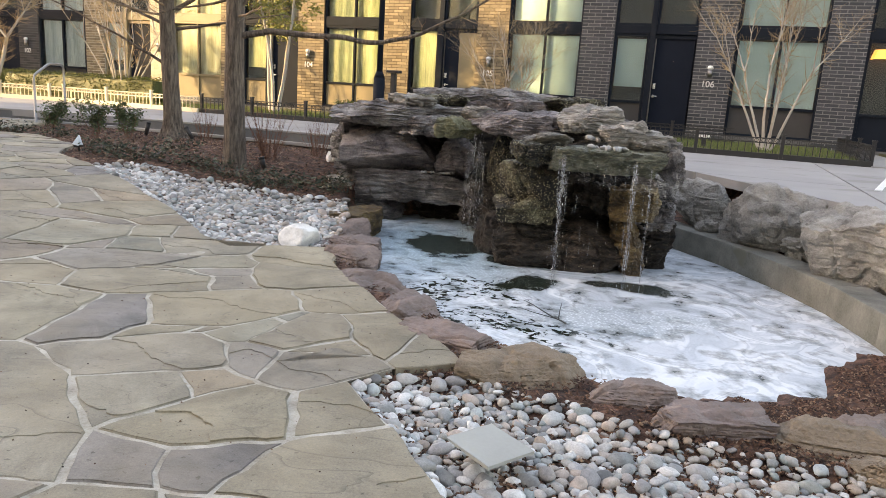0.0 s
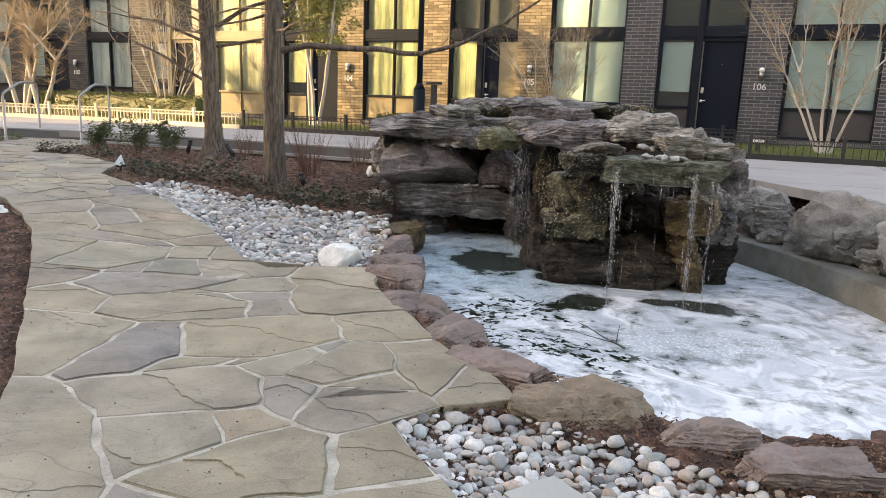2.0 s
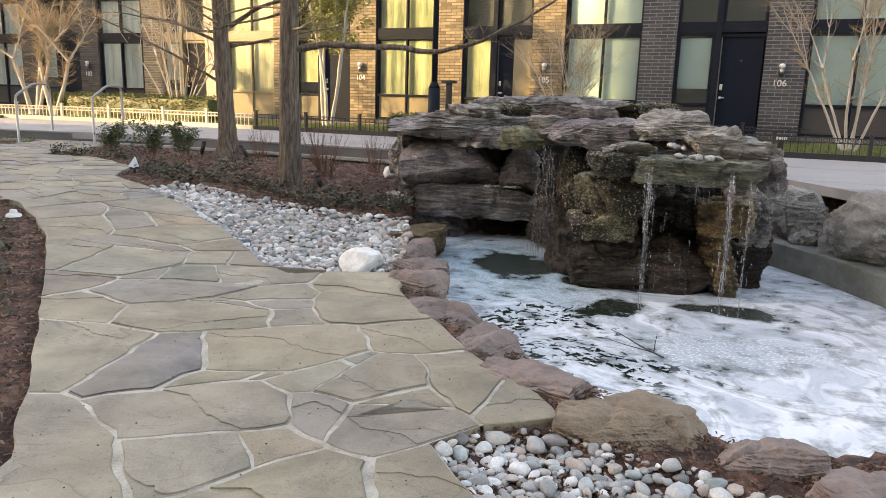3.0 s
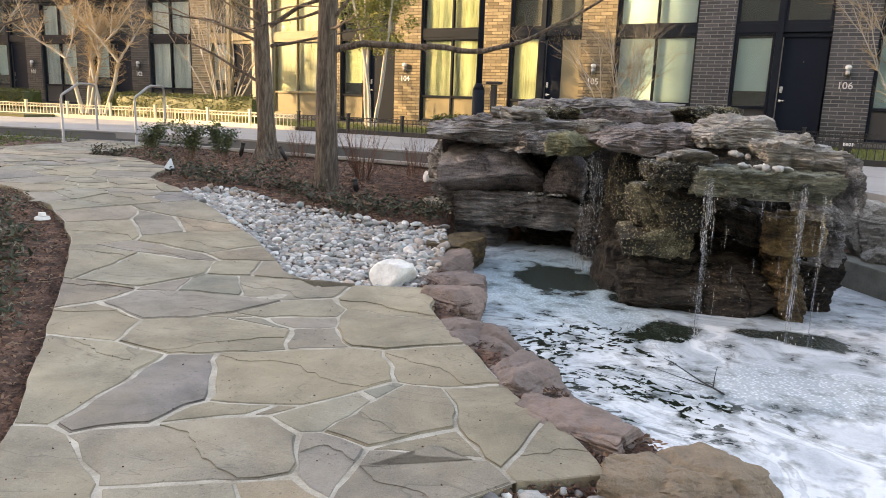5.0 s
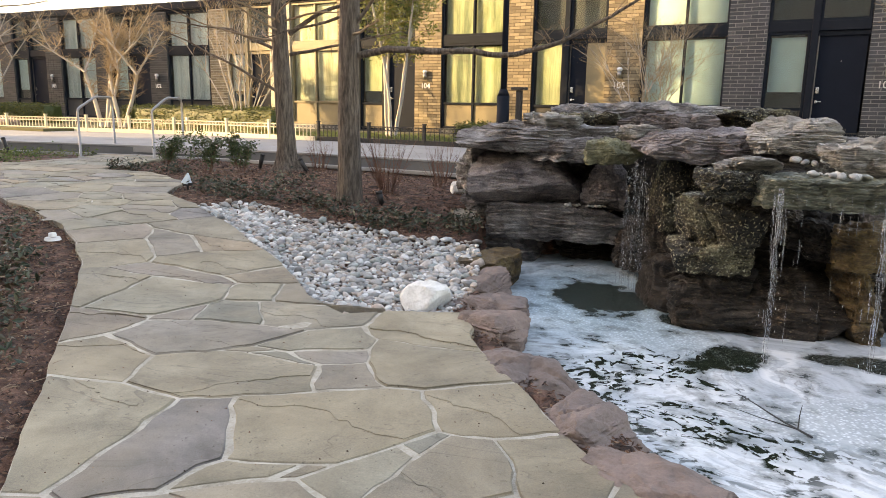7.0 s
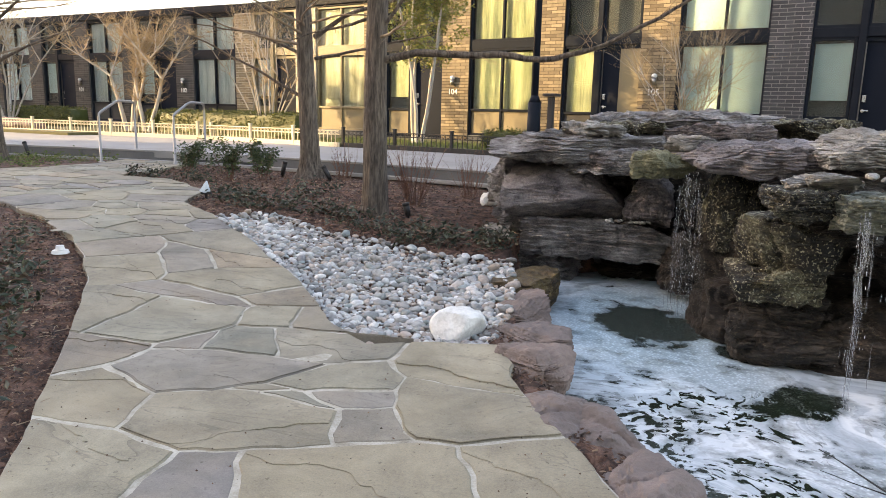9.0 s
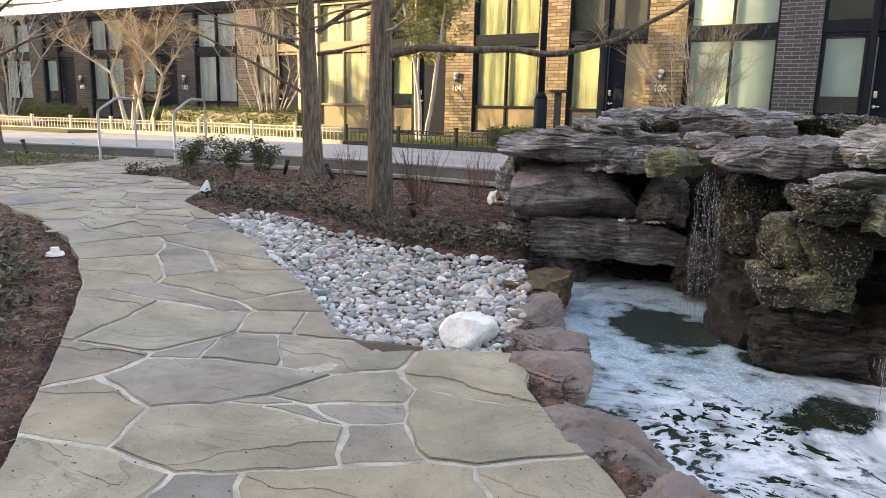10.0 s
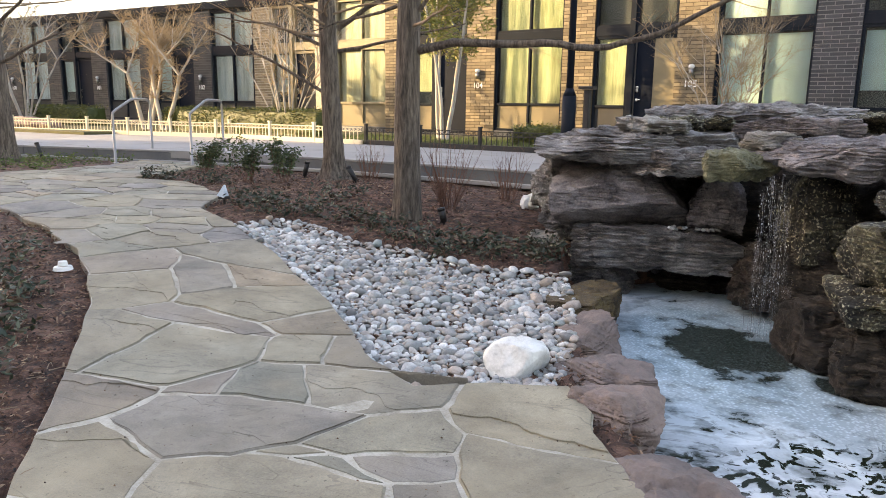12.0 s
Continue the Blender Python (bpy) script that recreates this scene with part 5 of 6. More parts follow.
def town_house(number, u, brick, joint, metal, lower, blind, side_blind, label, singles=False, tan_door=False, party=None):
    """One house of the terrace; x = 0 at its number."""
    h = empty("town_house", street_pose(u, 0, 0), label, "house", "terrace of town houses")
    brick_pier(h, -3.12, -2.30, 0.5, ROOF_Z - 0.3, 0, party or brick, joint, singles)
    brick_pier(h, -0.37, 0.50, 0.5, ROOF_Z - 0.3, 0, brick, joint, singles)
    # plinths and floors of the two openings
    part("plinth", box((1.92, 0.3, 0.34), (1.455, 0.16, 0.6), 0.01), kerb_mat, h, "grey stone plinth")
    part("threshold", box((1.92, 0.4, 0.3), (-1.335, 0.18, 0.5), 0.01), kerb_mat, h, "grey stone threshold")
    window_unit(h, 0.50, 2.40, BASE_Z + 0.03, HEAD_Z, 0.1, (1.46,), (1.45,), metal, blind, None, lower)
    window_unit(h, 0.50, 2.40, UP_Z, UP_TOP, 0.1, (1.46,), (), metal, blind)
    window_unit(h, -2.30, -1.46, 0.66, HEAD_Z, 0.1, (), (1.42,), metal, side_blind, 1.78 if not tan_door else None, lower)
    window_unit(h, -2.30, -1.40, UP_Z, UP_TOP, 0.1, (), (), metal)
    window_unit(h, -1.32, -0.38, UP_Z, UP_TOP, 0.1, (), (), metal)
    part("spandrel", box((1.9, 0.12, UP_Z - HEAD_Z), (1.45, 0.1, (UP_Z + HEAD_Z) / 2), 0.008), metal, h)
    part("spandrel", box((1.93, 0.12, UP_Z - HEAD_Z), (-1.335, 0.09, (UP_Z + HEAD_Z) / 2), 0.008), metal, h)
    part("door_post", box((0.13, 0.16, ROOF_Z - 1.0), (-1.385, 0.075, (ROOF_Z + 0.3) / 2 + 0.02), 0.008), metal, h)
    door = part("door", box((0.9, 0.05, 2.28), (-0.85, 0.15, 1.80), 0.006), door_mat, h, "dark blue-black painted front door")
    part("door_frame", box((1.0, 0.08, 0.09), (-0.86, 0.12, 2.985), 0.006), metal, h)
    part("door_edge", box((0.025, 0.06, 2.28), (-1.305, 0.118, 1.80), 0.003), steel_mat, door, "bright metal door edge")
    part("lock_plate", box((0.075, 0.03, 0.14), (-1.235, 0.11, 1.82), 0.012), nickel_mat, door, "nickel keypad lock")
    bm = bmesh.new()
    bmesh.ops.create_cone(bm, cap_ends=True, segments=16, radius1=0.033, radius2=0.033, depth=0.02, matrix=Matrix.Translation((-1.235, 0.115, 1.58)) @ Matrix.Rotation(radians(90), 4, "X"))
    box((0.12, 0.022, 0.022), (-1.19, 0.07, 1.58), 0.007, bm)
    box((0.022, 0.05, 0.022), (-1.235, 0.09, 1.58), 0.005, bm)
    part("handle", bm, nickel_mat, door, "nickel lever handle")
    bm = bmesh.new()
    bmesh.ops.create_cone(bm, cap_ends=True, segments=10, radius1=0.01, radius2=0.01, depth=0.012, matrix=Matrix.Translation((-0.85, 0.122, 2.42)) @ Matrix.Rotation(radians(90), 4, "X"))
    part("peephole", bm, nickel_mat, door)
    if tan_door:
        part("side_panel", box((0.5, 0.05, 2.28), (-0.62, 0.115, 1.80), 0.006), tan_frame_mat, h, "tan metal panel beside the door")
    # wall lamp: round back plate, globe and cylinder
    lamp = part("wall_lamp", box((0.07, 0.05, 0.2), (0.02, -0.03, 2.2), 0.015), nickel_mat, h, "round-headed metal wall lamp")
    bm = bmesh.new()
    bmesh.ops.create_uvsphere(bm, u_segments=16, v_segments=10, radius=0.068, matrix=Matrix.Translation((0.02, -0.07, 2.3)) @ Matrix.Diagonal((1, 1, 0.8, 1)))
    part("globe", bm, white_mat, lamp, smooth=True)
    bm = bmesh.new()
    bmesh.ops.create_cone(bm, cap_ends=True, segments=16, radius1=0.045, radius2=0.06, depth=0.16, matrix=Matrix.Translation((0.02, -0.07, 2.17)))
    part("shade", bm, steel_mat, lamp, smooth=True)
    text_mesh("house_number", number, 0.205, white_mat, h, Matrix.Translation((0.0, -0.004, 1.86)) @ Matrix.Rotation(radians(90), 4, "X"))
    # coping and roof edge
    part("parapet", box((UNIT - 0.004, 0.4, 0.24), (-0.37, 0.16, ROOF_Z - 0.12), 0.01), frame_mat, h, "dark metal parapet")
    part("lintel", box((UNIT - 0.004, 0.3, 0.06), (-0.37, 0.17, ROOF_Z - 0.27), 0.006), frame_mat, h)
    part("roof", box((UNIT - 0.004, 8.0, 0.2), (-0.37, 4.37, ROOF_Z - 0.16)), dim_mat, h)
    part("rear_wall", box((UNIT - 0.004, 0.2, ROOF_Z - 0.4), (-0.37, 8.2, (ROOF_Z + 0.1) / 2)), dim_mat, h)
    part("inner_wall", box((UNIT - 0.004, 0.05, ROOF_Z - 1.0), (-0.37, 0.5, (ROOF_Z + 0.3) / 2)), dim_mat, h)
    return h


dark = "charcoal brick town house with dark metal windows"
town_house("107", 0.32 + UNIT, dark_brick_mat, joint_mat, frame_mat, frame_mat, blind_mat, None, dark + " and drawn blinds")
town_house("106", 0.32, dark_brick_mat, joint_mat, frame_mat, dim_mat, blind_mat, blind_mat, dark + " and a closed door", singles=True)
town_house("105", 0.32 - UNIT, tan_brick_mat, dark_joint_mat, frame_mat, dim_mat, blind_mat, reflection_blind_mat, "tan brick town house with tall windows in low sun", tan_door=True)
town_house("104", 0.32 - 2 * UNIT, tan_brick_mat, dark_joint_mat, frame_mat, tan_frame_mat, reflection_blind_mat, reflection_blind_mat, "tan brick town house with panelled windows in low sun")
town_house("103", 0.32 - 3 * UNIT, cream_brick_mat, mortar_mat, tan_frame_mat, tan_frame_mat, cream_curtain_mat, white_mat, "cream brick town house with tan window frames in low sun", party=tan_brick_mat)
town_house("102", 0.32 - 4 * UNIT, grey_brick_mat, grey_joint_mat, frame_mat, dim_mat, curtain_mat, blind_mat, "grey brick town house with dark metal windows")
town_house("101", 0.32 - 5 * UNIT, grey_brick_mat, grey_joint_mat, frame_mat, dim_mat, curtain_mat, blind_mat, "grey brick town house with dark metal windows")
town_house("100", 0.32 - 6 * UNIT, grey_brick_mat, grey_joint_mat, frame_mat, dim_mat, curtain_mat, blind_mat, "grey brick town house with dark metal windows")

# front gardens: raised soil strips behind the low fences
for a, b in ((-18.7, -6.3), (-5.2, 3.05), (4.1, 12)):
    street_box("garden_bed", a, b, 0.02, FENCE_V - 0.06, 0.3, 0.62, soil_mat, "strip of soil and grass in front of the houses", "garden bed", 0.01)
bed = part("garden_bed", box((24, 6.6, 0.32), (-12, -3.32, 0.46), 0.01), soil_mat, None, m=bent(-18.701))
tagged(bed, "strip of soil and grass in front of the houses", "garden bed", kind="structure")
street_box("front_walk", -6.3, -5.2, 0.0, FENCE_V, 0.3, ROAD_Z + 0.02, kerb_top_mat, "pale concrete walk to a front door", "pavement", 0.005)
street_box("front_walk", 3.05, 4.1, 0.0, FENCE_V, 0.3, ROAD_Z + 0.02, kerb_top_mat, "pale concrete walk to a front door", "pavement", 0.005)

# tall unseen blocks added behind the garden, to shade it and cut horizon glare
for name, a, b, v0, v1, top in (("apartment_block", -68.2, 70, 45, 55, 26), ("apartment_block", -150, -84.3, 45, 47, 32), ("apartment_block", -260, -95, 96, 108, 27)):
    ob = street_box(name, a, b, v0, v1, 0.0, top, render_mat, "plain pale block added out of view behind the garden to shape the light", "building", 0.02, "")

glow_mat, glow_nt, glow_b = nodes_of("lit_lamp_shade")
glow_b.inputs["Base Color"].default_value = (0.8, 0.4, 0.1, 1)
glow_b.inputs["Emission Color"].default_value, glow_b.inputs["Emission Strength"].default_value = (1.0, 0.42, 0.08, 1), 0.35
pendant = empty("pendant_lamp", street_pose(3.85, -0.25, 2.9), "lit orange pendant lamp inside a window", "lamp")
bm = bmesh.new()
bmesh.ops.create_cone(bm, cap_ends=False, segments=20, radius1=0.22, radius2=0.16, depth=0.2, matrix=Matrix.Translation((0, 0, -0.15)))
part("shade", bm, glow_mat, pendant, smooth=True)
tube("cord", [(0, 0, -0.05), (0, 0, 0.12)], 0.006, iron_mat, pendant)

# ---- trees and shrubs ----


def branch(v, f, p, d, length, r, rng, bend=0.25, up=0.1, segs=5, sides=5, tip=0.35):
    """One crooked, tapering branch; returns points along it with their directions."""
    pts, rad, out = [p.copy()], [r], []
    for i in range(segs):
        d = (d + Vector((rng.gauss(0, bend), rng.gauss(0, bend), rng.gauss(0, bend * 0.6) + up)) * 0.5).normalized()
        p = p + d * (length / segs)
        pts.append(p.copy())
        rad.append(r * (1 - (1 - tip) * (i + 1) / segs))
        out.append((p.copy(), d.copy(), rad[-1]))
    tube_data(pts, rad, sides, v, f)
    return out


def twigs(v, f, nodes, rng, count, length, r, levels=2, up=0.05, spread=0.9):
    """Fine wood growing from the given nodes."""
    tips = []
    for _ in range(count):
        p, d, br = rng.choice(nodes)
        side = Vector((rng.gauss(0, spread), rng.gauss(0, spread), rng.gauss(0.15, spread * 0.6)))
        nd = (d + side).normalized()
        made = branch(v, f, p, nd, length * rng.uniform(0.5, 1.2), min(r, br * 0.7), rng, 0.35, up, 4, 3, 0.3)
        tips += made
        if levels > 1:
            tips += twigs(v, f, made, rng, rng.randint(2, 3), length * 0.5, r * 0.55, levels - 1, up, spread)
    return tips


def leaves(v, f, spots, rng, size, count, spread):
    """Small folded leaves scattered round the given spots."""
    for _ in range(count):
        p = rng.choice(spots)
        c = p + Vector((rng.gauss(0, spread), rng.gauss(0, spread), rng.gauss(0, spread)))
        a = Vector((rng.gauss(0, 1), rng.gauss(0, 1), rng.gauss(0, 0.6))).normalized()
        b = a.cross(Vector((rng.gauss(0, 1), rng.gauss(0, 1), rng.gauss(0, 1)))).normalized()
        n = a.cross(b)
        s = size * rng.uniform(0.6, 1.3)
        k = len(v)
        v.extend((c - a * s * 0.5, c + b * s * 0.2 + n * s * 0.06, c + a * s * 0.5, c - b * s * 0.2 + n * s * 0.06, c))
        f.extend(((k, k + 4, k + 1), (k + 4, k + 2, k + 1), (k, k + 3, k + 4), (k + 4, k + 3, k + 2)))


def cypress(x, y, radius, height, lean, seed, limbs, label, foot=0.75):
    z0 = bed_z(x, y) - 0.05
    t = empty("cypress_tree", pose(x, y, z0), label, "tree", "cypress trees")
    rng = random.Random(seed)
    v, f, sides, rings = [], [], 44, 60
    for i in range(rings + 1):
        h = height * (i / rings) ** 1.2
        flare = 1 + foot * math.exp(-h / 0.14) + 0.12 * math.exp(-h / 0.8)
        r = radius * flare * (1 - 0.55 * h / height)
        for k in range(sides):
            a = 2 * math.pi * k / sides
            ridge = 1 + 0.05 * noise.noise(Vector((math.cos(a) * 4.5, math.sin(a) * 4.5, h * 0.9 + seed))) + 0.12 * math.exp(-h / 0.25) * math.sin(a * 5 + seed)
            ridge += 0.05 * noise.noise(Vector((math.cos(a) * 13, math.sin(a) * 13, h * 1.6 + seed)))
            knot = 0.02 * max(0.0, noise.noise(Vector((math.cos(a) * 1.5 + 7, math.sin(a) * 1.5, h * 3.1 + seed))) - 0.35)
            v.append(Vector((math.cos(a) * (r * ridge + knot) + lean[0] * h + 0.02 * math.sin(h * 1.3 + seed), math.sin(a) * (r * ridge + knot) + lean[1] * h, h)))
    for i in range(rings):
        for k in range(sides):
            k2 = (k + 1) % sides
            f.append((i * sides + k, i * sides + k2, (i + 1) * sides + k2, (i + 1) * sides + k))
    mesh_object("trunk", v, f, bark_mat, t, "", True)
    cv, cf = [], []
    nodes = []
    for pts, r0 in limbs:
        lv, lf = [], []
        fine = []
        for a, b in zip(pts, pts[1:]):
            for j in range(4):
                fine.append(Vector(a).lerp(Vector(b), j / 4))
        fine.append(Vector(pts[-1]))
        fine = [q + Vector((0, noise.noise(q * 2) * 0.03, noise.noise(q * 3.1) * 0.035)) for q in fine]
        tube_data(fine, [r0 * (1 - 0.75 * i / (len(fine) - 1)) for i in range(len(fine))], 8, lv, lf)
        mesh_object("limb", lv, lf, bark_mat, t, "", True)
        nodes += [(fine[i], (fine[i] - fine[i - 1]).normalized(), 0.012) for i in range(2, len(fine))]
    for i in range(34):
        h = rng.uniform(1.7, height * 0.95)
        a = rng.uniform(0, 2 * math.pi)
        d = Vector((math.cos(a), math.sin(a), 0.12))
        made = branch(cv, cf, Vector((lean[0] * h, lean[1] * h, h)) + d * radius * 0.5, d, rng.uniform(0.8, 1.9), 0.018, rng, 0.2, 0.02, 7, 5)
        nodes += made
    twigs(cv, cf, nodes, rng, 150, 0.45, 0.005, 2, 0.02)
    mesh_object("crown", cv, cf, twig_mat, t, "bare fine brown twigs", True)
    return t


cypress(-3.16, 8.92, 0.125, 6.5, (0.012, 0.0), 3,
        [([(0.08, 0, 1.62), (0.45, -0.05, 1.70), (1.3, -0.15, 1.66), (1.85, -0.2, 1.63), (2.3, -0.25, 1.76), (2.75, -0.3, 1.95), (3.2, -0.3, 2.25)], 0.042),
         ([(0.08, 0, 1.95), (0.35, -0.1, 2.25), (0.7, -0.15, 2.5)], 0.022), ([(-0.06, 0, 2.05), (-0.5, 0.1, 1.95), (-1.1, 0.2, 1.85)], 0.02)],
        "bald cypress with fluted brown trunk and one long bare limb", 0.2)
cypress(-5.15, 11.32, 0.131, 7.5, (-0.02, 0.0), 8,
        [([(0.1, 0, 2.05), (0.6, -0.1, 2.3), (1.4, -0.2, 2.5), (2.2, -0.2, 2.9)], 0.04), ([(0.1, 0, 1.75), (0.8, -0.1, 1.85), (1.9, -0.2, 2.05)], 0.028),
         ([(-0.1, 0, 1.2), (-0.6, -0.1, 1.5), (-1.3, -0.2, 1.85), (-2.2, -0.2, 2.2)], 0.025), ([(-0.1, 0, 1.8), (-0.8, -0.1, 2.1), (-1.7, -0.2, 2.2)], 0.025)],
        "bald cypress with flared brown trunk and bare limbs", 1.1)
cypress(-11.0, 11.3, 0.17, 7.0, (-0.03, 0.0), 12, [([(0.12, 0, 1.6), (1.0, -0.1, 1.9), (2.2, -0.2, 2.2)], 0.03), ([(0.12, 0, 2.2), (0.9, -0.1, 2.6), (1.8, -0.2, 2.9)], 0.03)],
        "bald cypress with brown trunk on green ground cover")


def myrtle(u, v0, z, stems, height, spread, seed, label, r0=0.035, fine=160, low=0.55, thick=0.006, fan=0.35):
    """A many-stemmed crape myrtle, bare in winter."""
    t = empty("crape_myrtle", street_pose(u, v0, z), label, "tree", "crape myrtles")
    rng = random.Random(seed)
    nodes = []
    for i in range(stems):
        v, f = [], []
        a = 2 * math.pi * i / stems + rng.uniform(-0.3, 0.3)
        out = spread * rng.uniform(0.35, 1.0)
        d = Vector((math.cos(a) * out, math.sin(a) * out * 0.7, 1)).normalized()
        made = branch(v, f, Vector((math.cos(a) * 0.09, math.sin(a) * 0.09, -0.03)), d, height * low, r0 * rng.uniform(0.75, 1.1), rng, 0.09, 0.02, 7, 8, 0.6)
        p, dd, rr = made[-1]
        nodes += made[3:]
        for _ in range(2):
            side = (dd + Vector((rng.gauss(0, fan), rng.gauss(0, fan), 0.1))).normalized()
            sub = branch(v, f, p, side, height * 0.42, rr * 0.8, rng, 0.14, 0.02, 5, 6, 0.4)
            nodes += sub
            p2, d2, r2 = sub[2]
            for _ in range(2):
                nodes += branch(v, f, p2, (d2 + Vector((rng.gauss(0, 0.6), rng.gauss(0, 0.6), 0.1))).normalized(), height * 0.3, r2 * 0.7, rng, 0.2, 0.02, 4, 5, 0.4)
        mesh_object("stem", v, f, myrtle_mat, t, "", True)
    v, f = [], []
    twigs(v, f, nodes, rng, fine, 0.42, thick, 2, 0.03, 0.7 if fan < 0.5 else 1.1)
    mesh_object("crown", v, f, sunlit_twig_mat, t, "fine bare twigs", True)
    return t


myrtle(1.62, 3.0, 0.62, 6, 3.0, 0.55, 21, "pale-barked bare crape myrtle in a fenced lawn", 0.028, 460, thick=0.009)
myrtle(-3.85, 2.5, 0.62, 9, 2.8, 0.6, 22, "thin bare crape myrtle before a tall window", 0.022, 760, 0.4, 0.006)
myrtle(-14.1, 3.6, 0.62, 12, 3.2, 0.6, 23, "bare many-stemmed crape myrtle behind a low hedge", 0.026, 520, thick=0.009)
myrtle(-19.6, 4.0, 0.62, 3, 3.9, 0.4, 24, "bare crape myrtle with pruned knuckles in low sun", 0.075, 700, 0.42, 0.010, 0.7)
myrtle(-18.9, 4.0, 0.62, 2, 3.8, 0.35, 25, "bare crape myrtle with pruned knuckles in low sun", 0.065, 620, 0.42, 0.010, 0.7)
myrtle(-26.7, 3.2, 0.62, 7, 4.4, 0.7, 26, "bare crape myrtle with spreading stems", 0.045, 800, thick=0.011, fan=0.6)
myrtle(-31.5, 3.4, 0.62, 6, 4.6, 0.7, 27, "bare crape myrtle with spreading stems", 0.045, 750, thick=0.011, fan=0.6)


def leafy_tree(u, v0, z, seed):
    t = empty("evergreen_tree", street_pose(u, v0, z), "young evergreen tree with yellow-green leaves and pale stems", "tree")
    rng = random.Random(seed)
    nodes = []
    for i in range(5):
        v, f = [], []
        a = 2 * math.pi * i / 5
        made = branch(v, f, Vector((math.cos(a) * 0.1, math.sin(a) * 0.1, -0.03)), Vector((math.cos(a) * 0.14 + 0.06, math.sin(a) * 0.12, 1)).normalized(), 3.4, 0.045, rng, 0.07, 0.03, 9, 8, 0.5)
        nodes += made[4:]
        mesh_object("stem", v, f, myrtle_mat, t, "", True)
    v, f = [], []
    tips = twigs(v, f, nodes, rng, 70, 0.7, 0.009, 2, -0.02, 0.8)
    mesh_object("branchwork", v, f, twig_mat, t, "", True)
    v, f = [], []
    leaves(v, f, [p for p, d, r in tips if p.z > 1.1], rng, 0.10, 6000, 0.08)
    tagged(mesh_object("crown", v, f, yellow_leaf_mat, t, "narrow yellow-green leaves"), kind="stuff")


leafy_tree(-9.75, 3.0, 0.62, 41)


def nandina(x, y, h, seed):
    t = empty("nandina_shrub", pose(x, y, bed_z(x, y)), "small dark green leafy shrub on mulch", "shrub", "shrubs in the mulch bed")
    rng = random.Random(seed)
    v, f, tips = [], [], []
    for i in range(9):
        a = rng.uniform(0, 6.28)
        d = Vector((math.cos(a) * 0.28, math.sin(a) * 0.28, 1)).normalized()
        made = branch(v, f, Vector((math.cos(a) * 0.03, math.sin(a) * 0.03, -0.02)), d, h * rng.uniform(0.6, 0.95), 0.007, rng, 0.18, 0.05, 5, 4)
        tips += made[1:]
    more = twigs(v, f, tips, rng, 26, 0.16, 0.003, 1, 0.0, 0.9)
    mesh_object("stem", v, f, red_twig_mat, t, "", True)
    v, f = [], []
    leaves(v, f, [p for p, d, r in more + tips], rng, 0.05, 1300, 0.038)
    tagged(mesh_object("foliage", v, f, leaf_mat, t), kind="stuff")


nandina(-7.2, 11.28, 0.5, 51)
nandina(-5.98, 10.52, 0.58, 52)
nandina(-5.52, 10.66, 0.58, 53)


def bare_shrub(x, y, h, w, seed, count=34):
    t = empty("bare_shrub", pose(x, y, bed_z(x, y)), "leafless reddish twiggy shrub on mulch", "shrub", "shrubs in the mulch bed")
    rng = random.Random(seed)
    v, f, nodes = [], [], []
    for i in range(count):
        a = rng.uniform(0, 6.28)
        k = rng.uniform(0.1, 0.75) * w
        d = Vector((math.cos(a) * k, math.sin(a) * k, 1)).normalized()
        nodes += branch(v, f, Vector((math.cos(a) * 0.06, math.sin(a) * 0.06, -0.02)), d, h * rng.uniform(0.5, 1.0), 0.0042, rng, 0.16, 0.05, 7, 4)
    twigs(v, f, nodes, rng, count * 4, 0.2, 0.0024, 1, 0.1, 0.45)
    mesh_object("crown", v, f, red_twig_mat, t, "", True)


bare_shrub(-2.92, 9.5, 0.8, 0.75, 61, 44)
bare_shrub(-2.45, 10.2, 0.6, 0.7, 62, 26)
bare_shrub(-4.6, 11.3, 0.6, 0.6, 63, 20)


def hedge(u0, u1, v0, z0, z1, seed, deep=0.8):
    m = street_pose((u0 + u1) / 2, v0, z0)
    t = empty("hedge", m, "clipped yellow-green boxwood hedge behind a low fence", "hedge")
    rng = random.Random(seed)
    w, h = u1 - u0, z1 - z0
    core = rock_mesh("core", (w * 0.97, deep * 0.85, h * 0.94), seed, hedge_mat, 0, 0, 0.9, 14, 0.04)
    ob = new("core", core)
    ob.parent = t
    ob.location = (0, 0, h * 0.47)
    v, f = [], []
    spots = []
    for _ in range(int(w * 260)):
        x, y, z = rng.uniform(-w / 2, w / 2), rng.uniform(-deep / 2, deep / 2), rng.uniform(0.05, h)
        if rng.random() < 0.5:
            z = h + 0.03 * noise.noise(Vector((x * 3, y * 3, seed)))
        else:
            y = -deep / 2
        spots.append(Vector((x, y, z)))
    leaves(v, f, spots, rng, 0.065, int(w * 900), 0.035)
    tagged(mesh_object("foliage", v, f, hedge_mat, t), kind="stuff")


hedge(-18.9, -12.7, 3.55, 0.6, 1.22, 71)
hedge(-27.2, -23.7, 2.6, 0.6, 1.22, 72)
hedge(-7.6, -6.6, 3.4, 0.6, 0.98, 73)


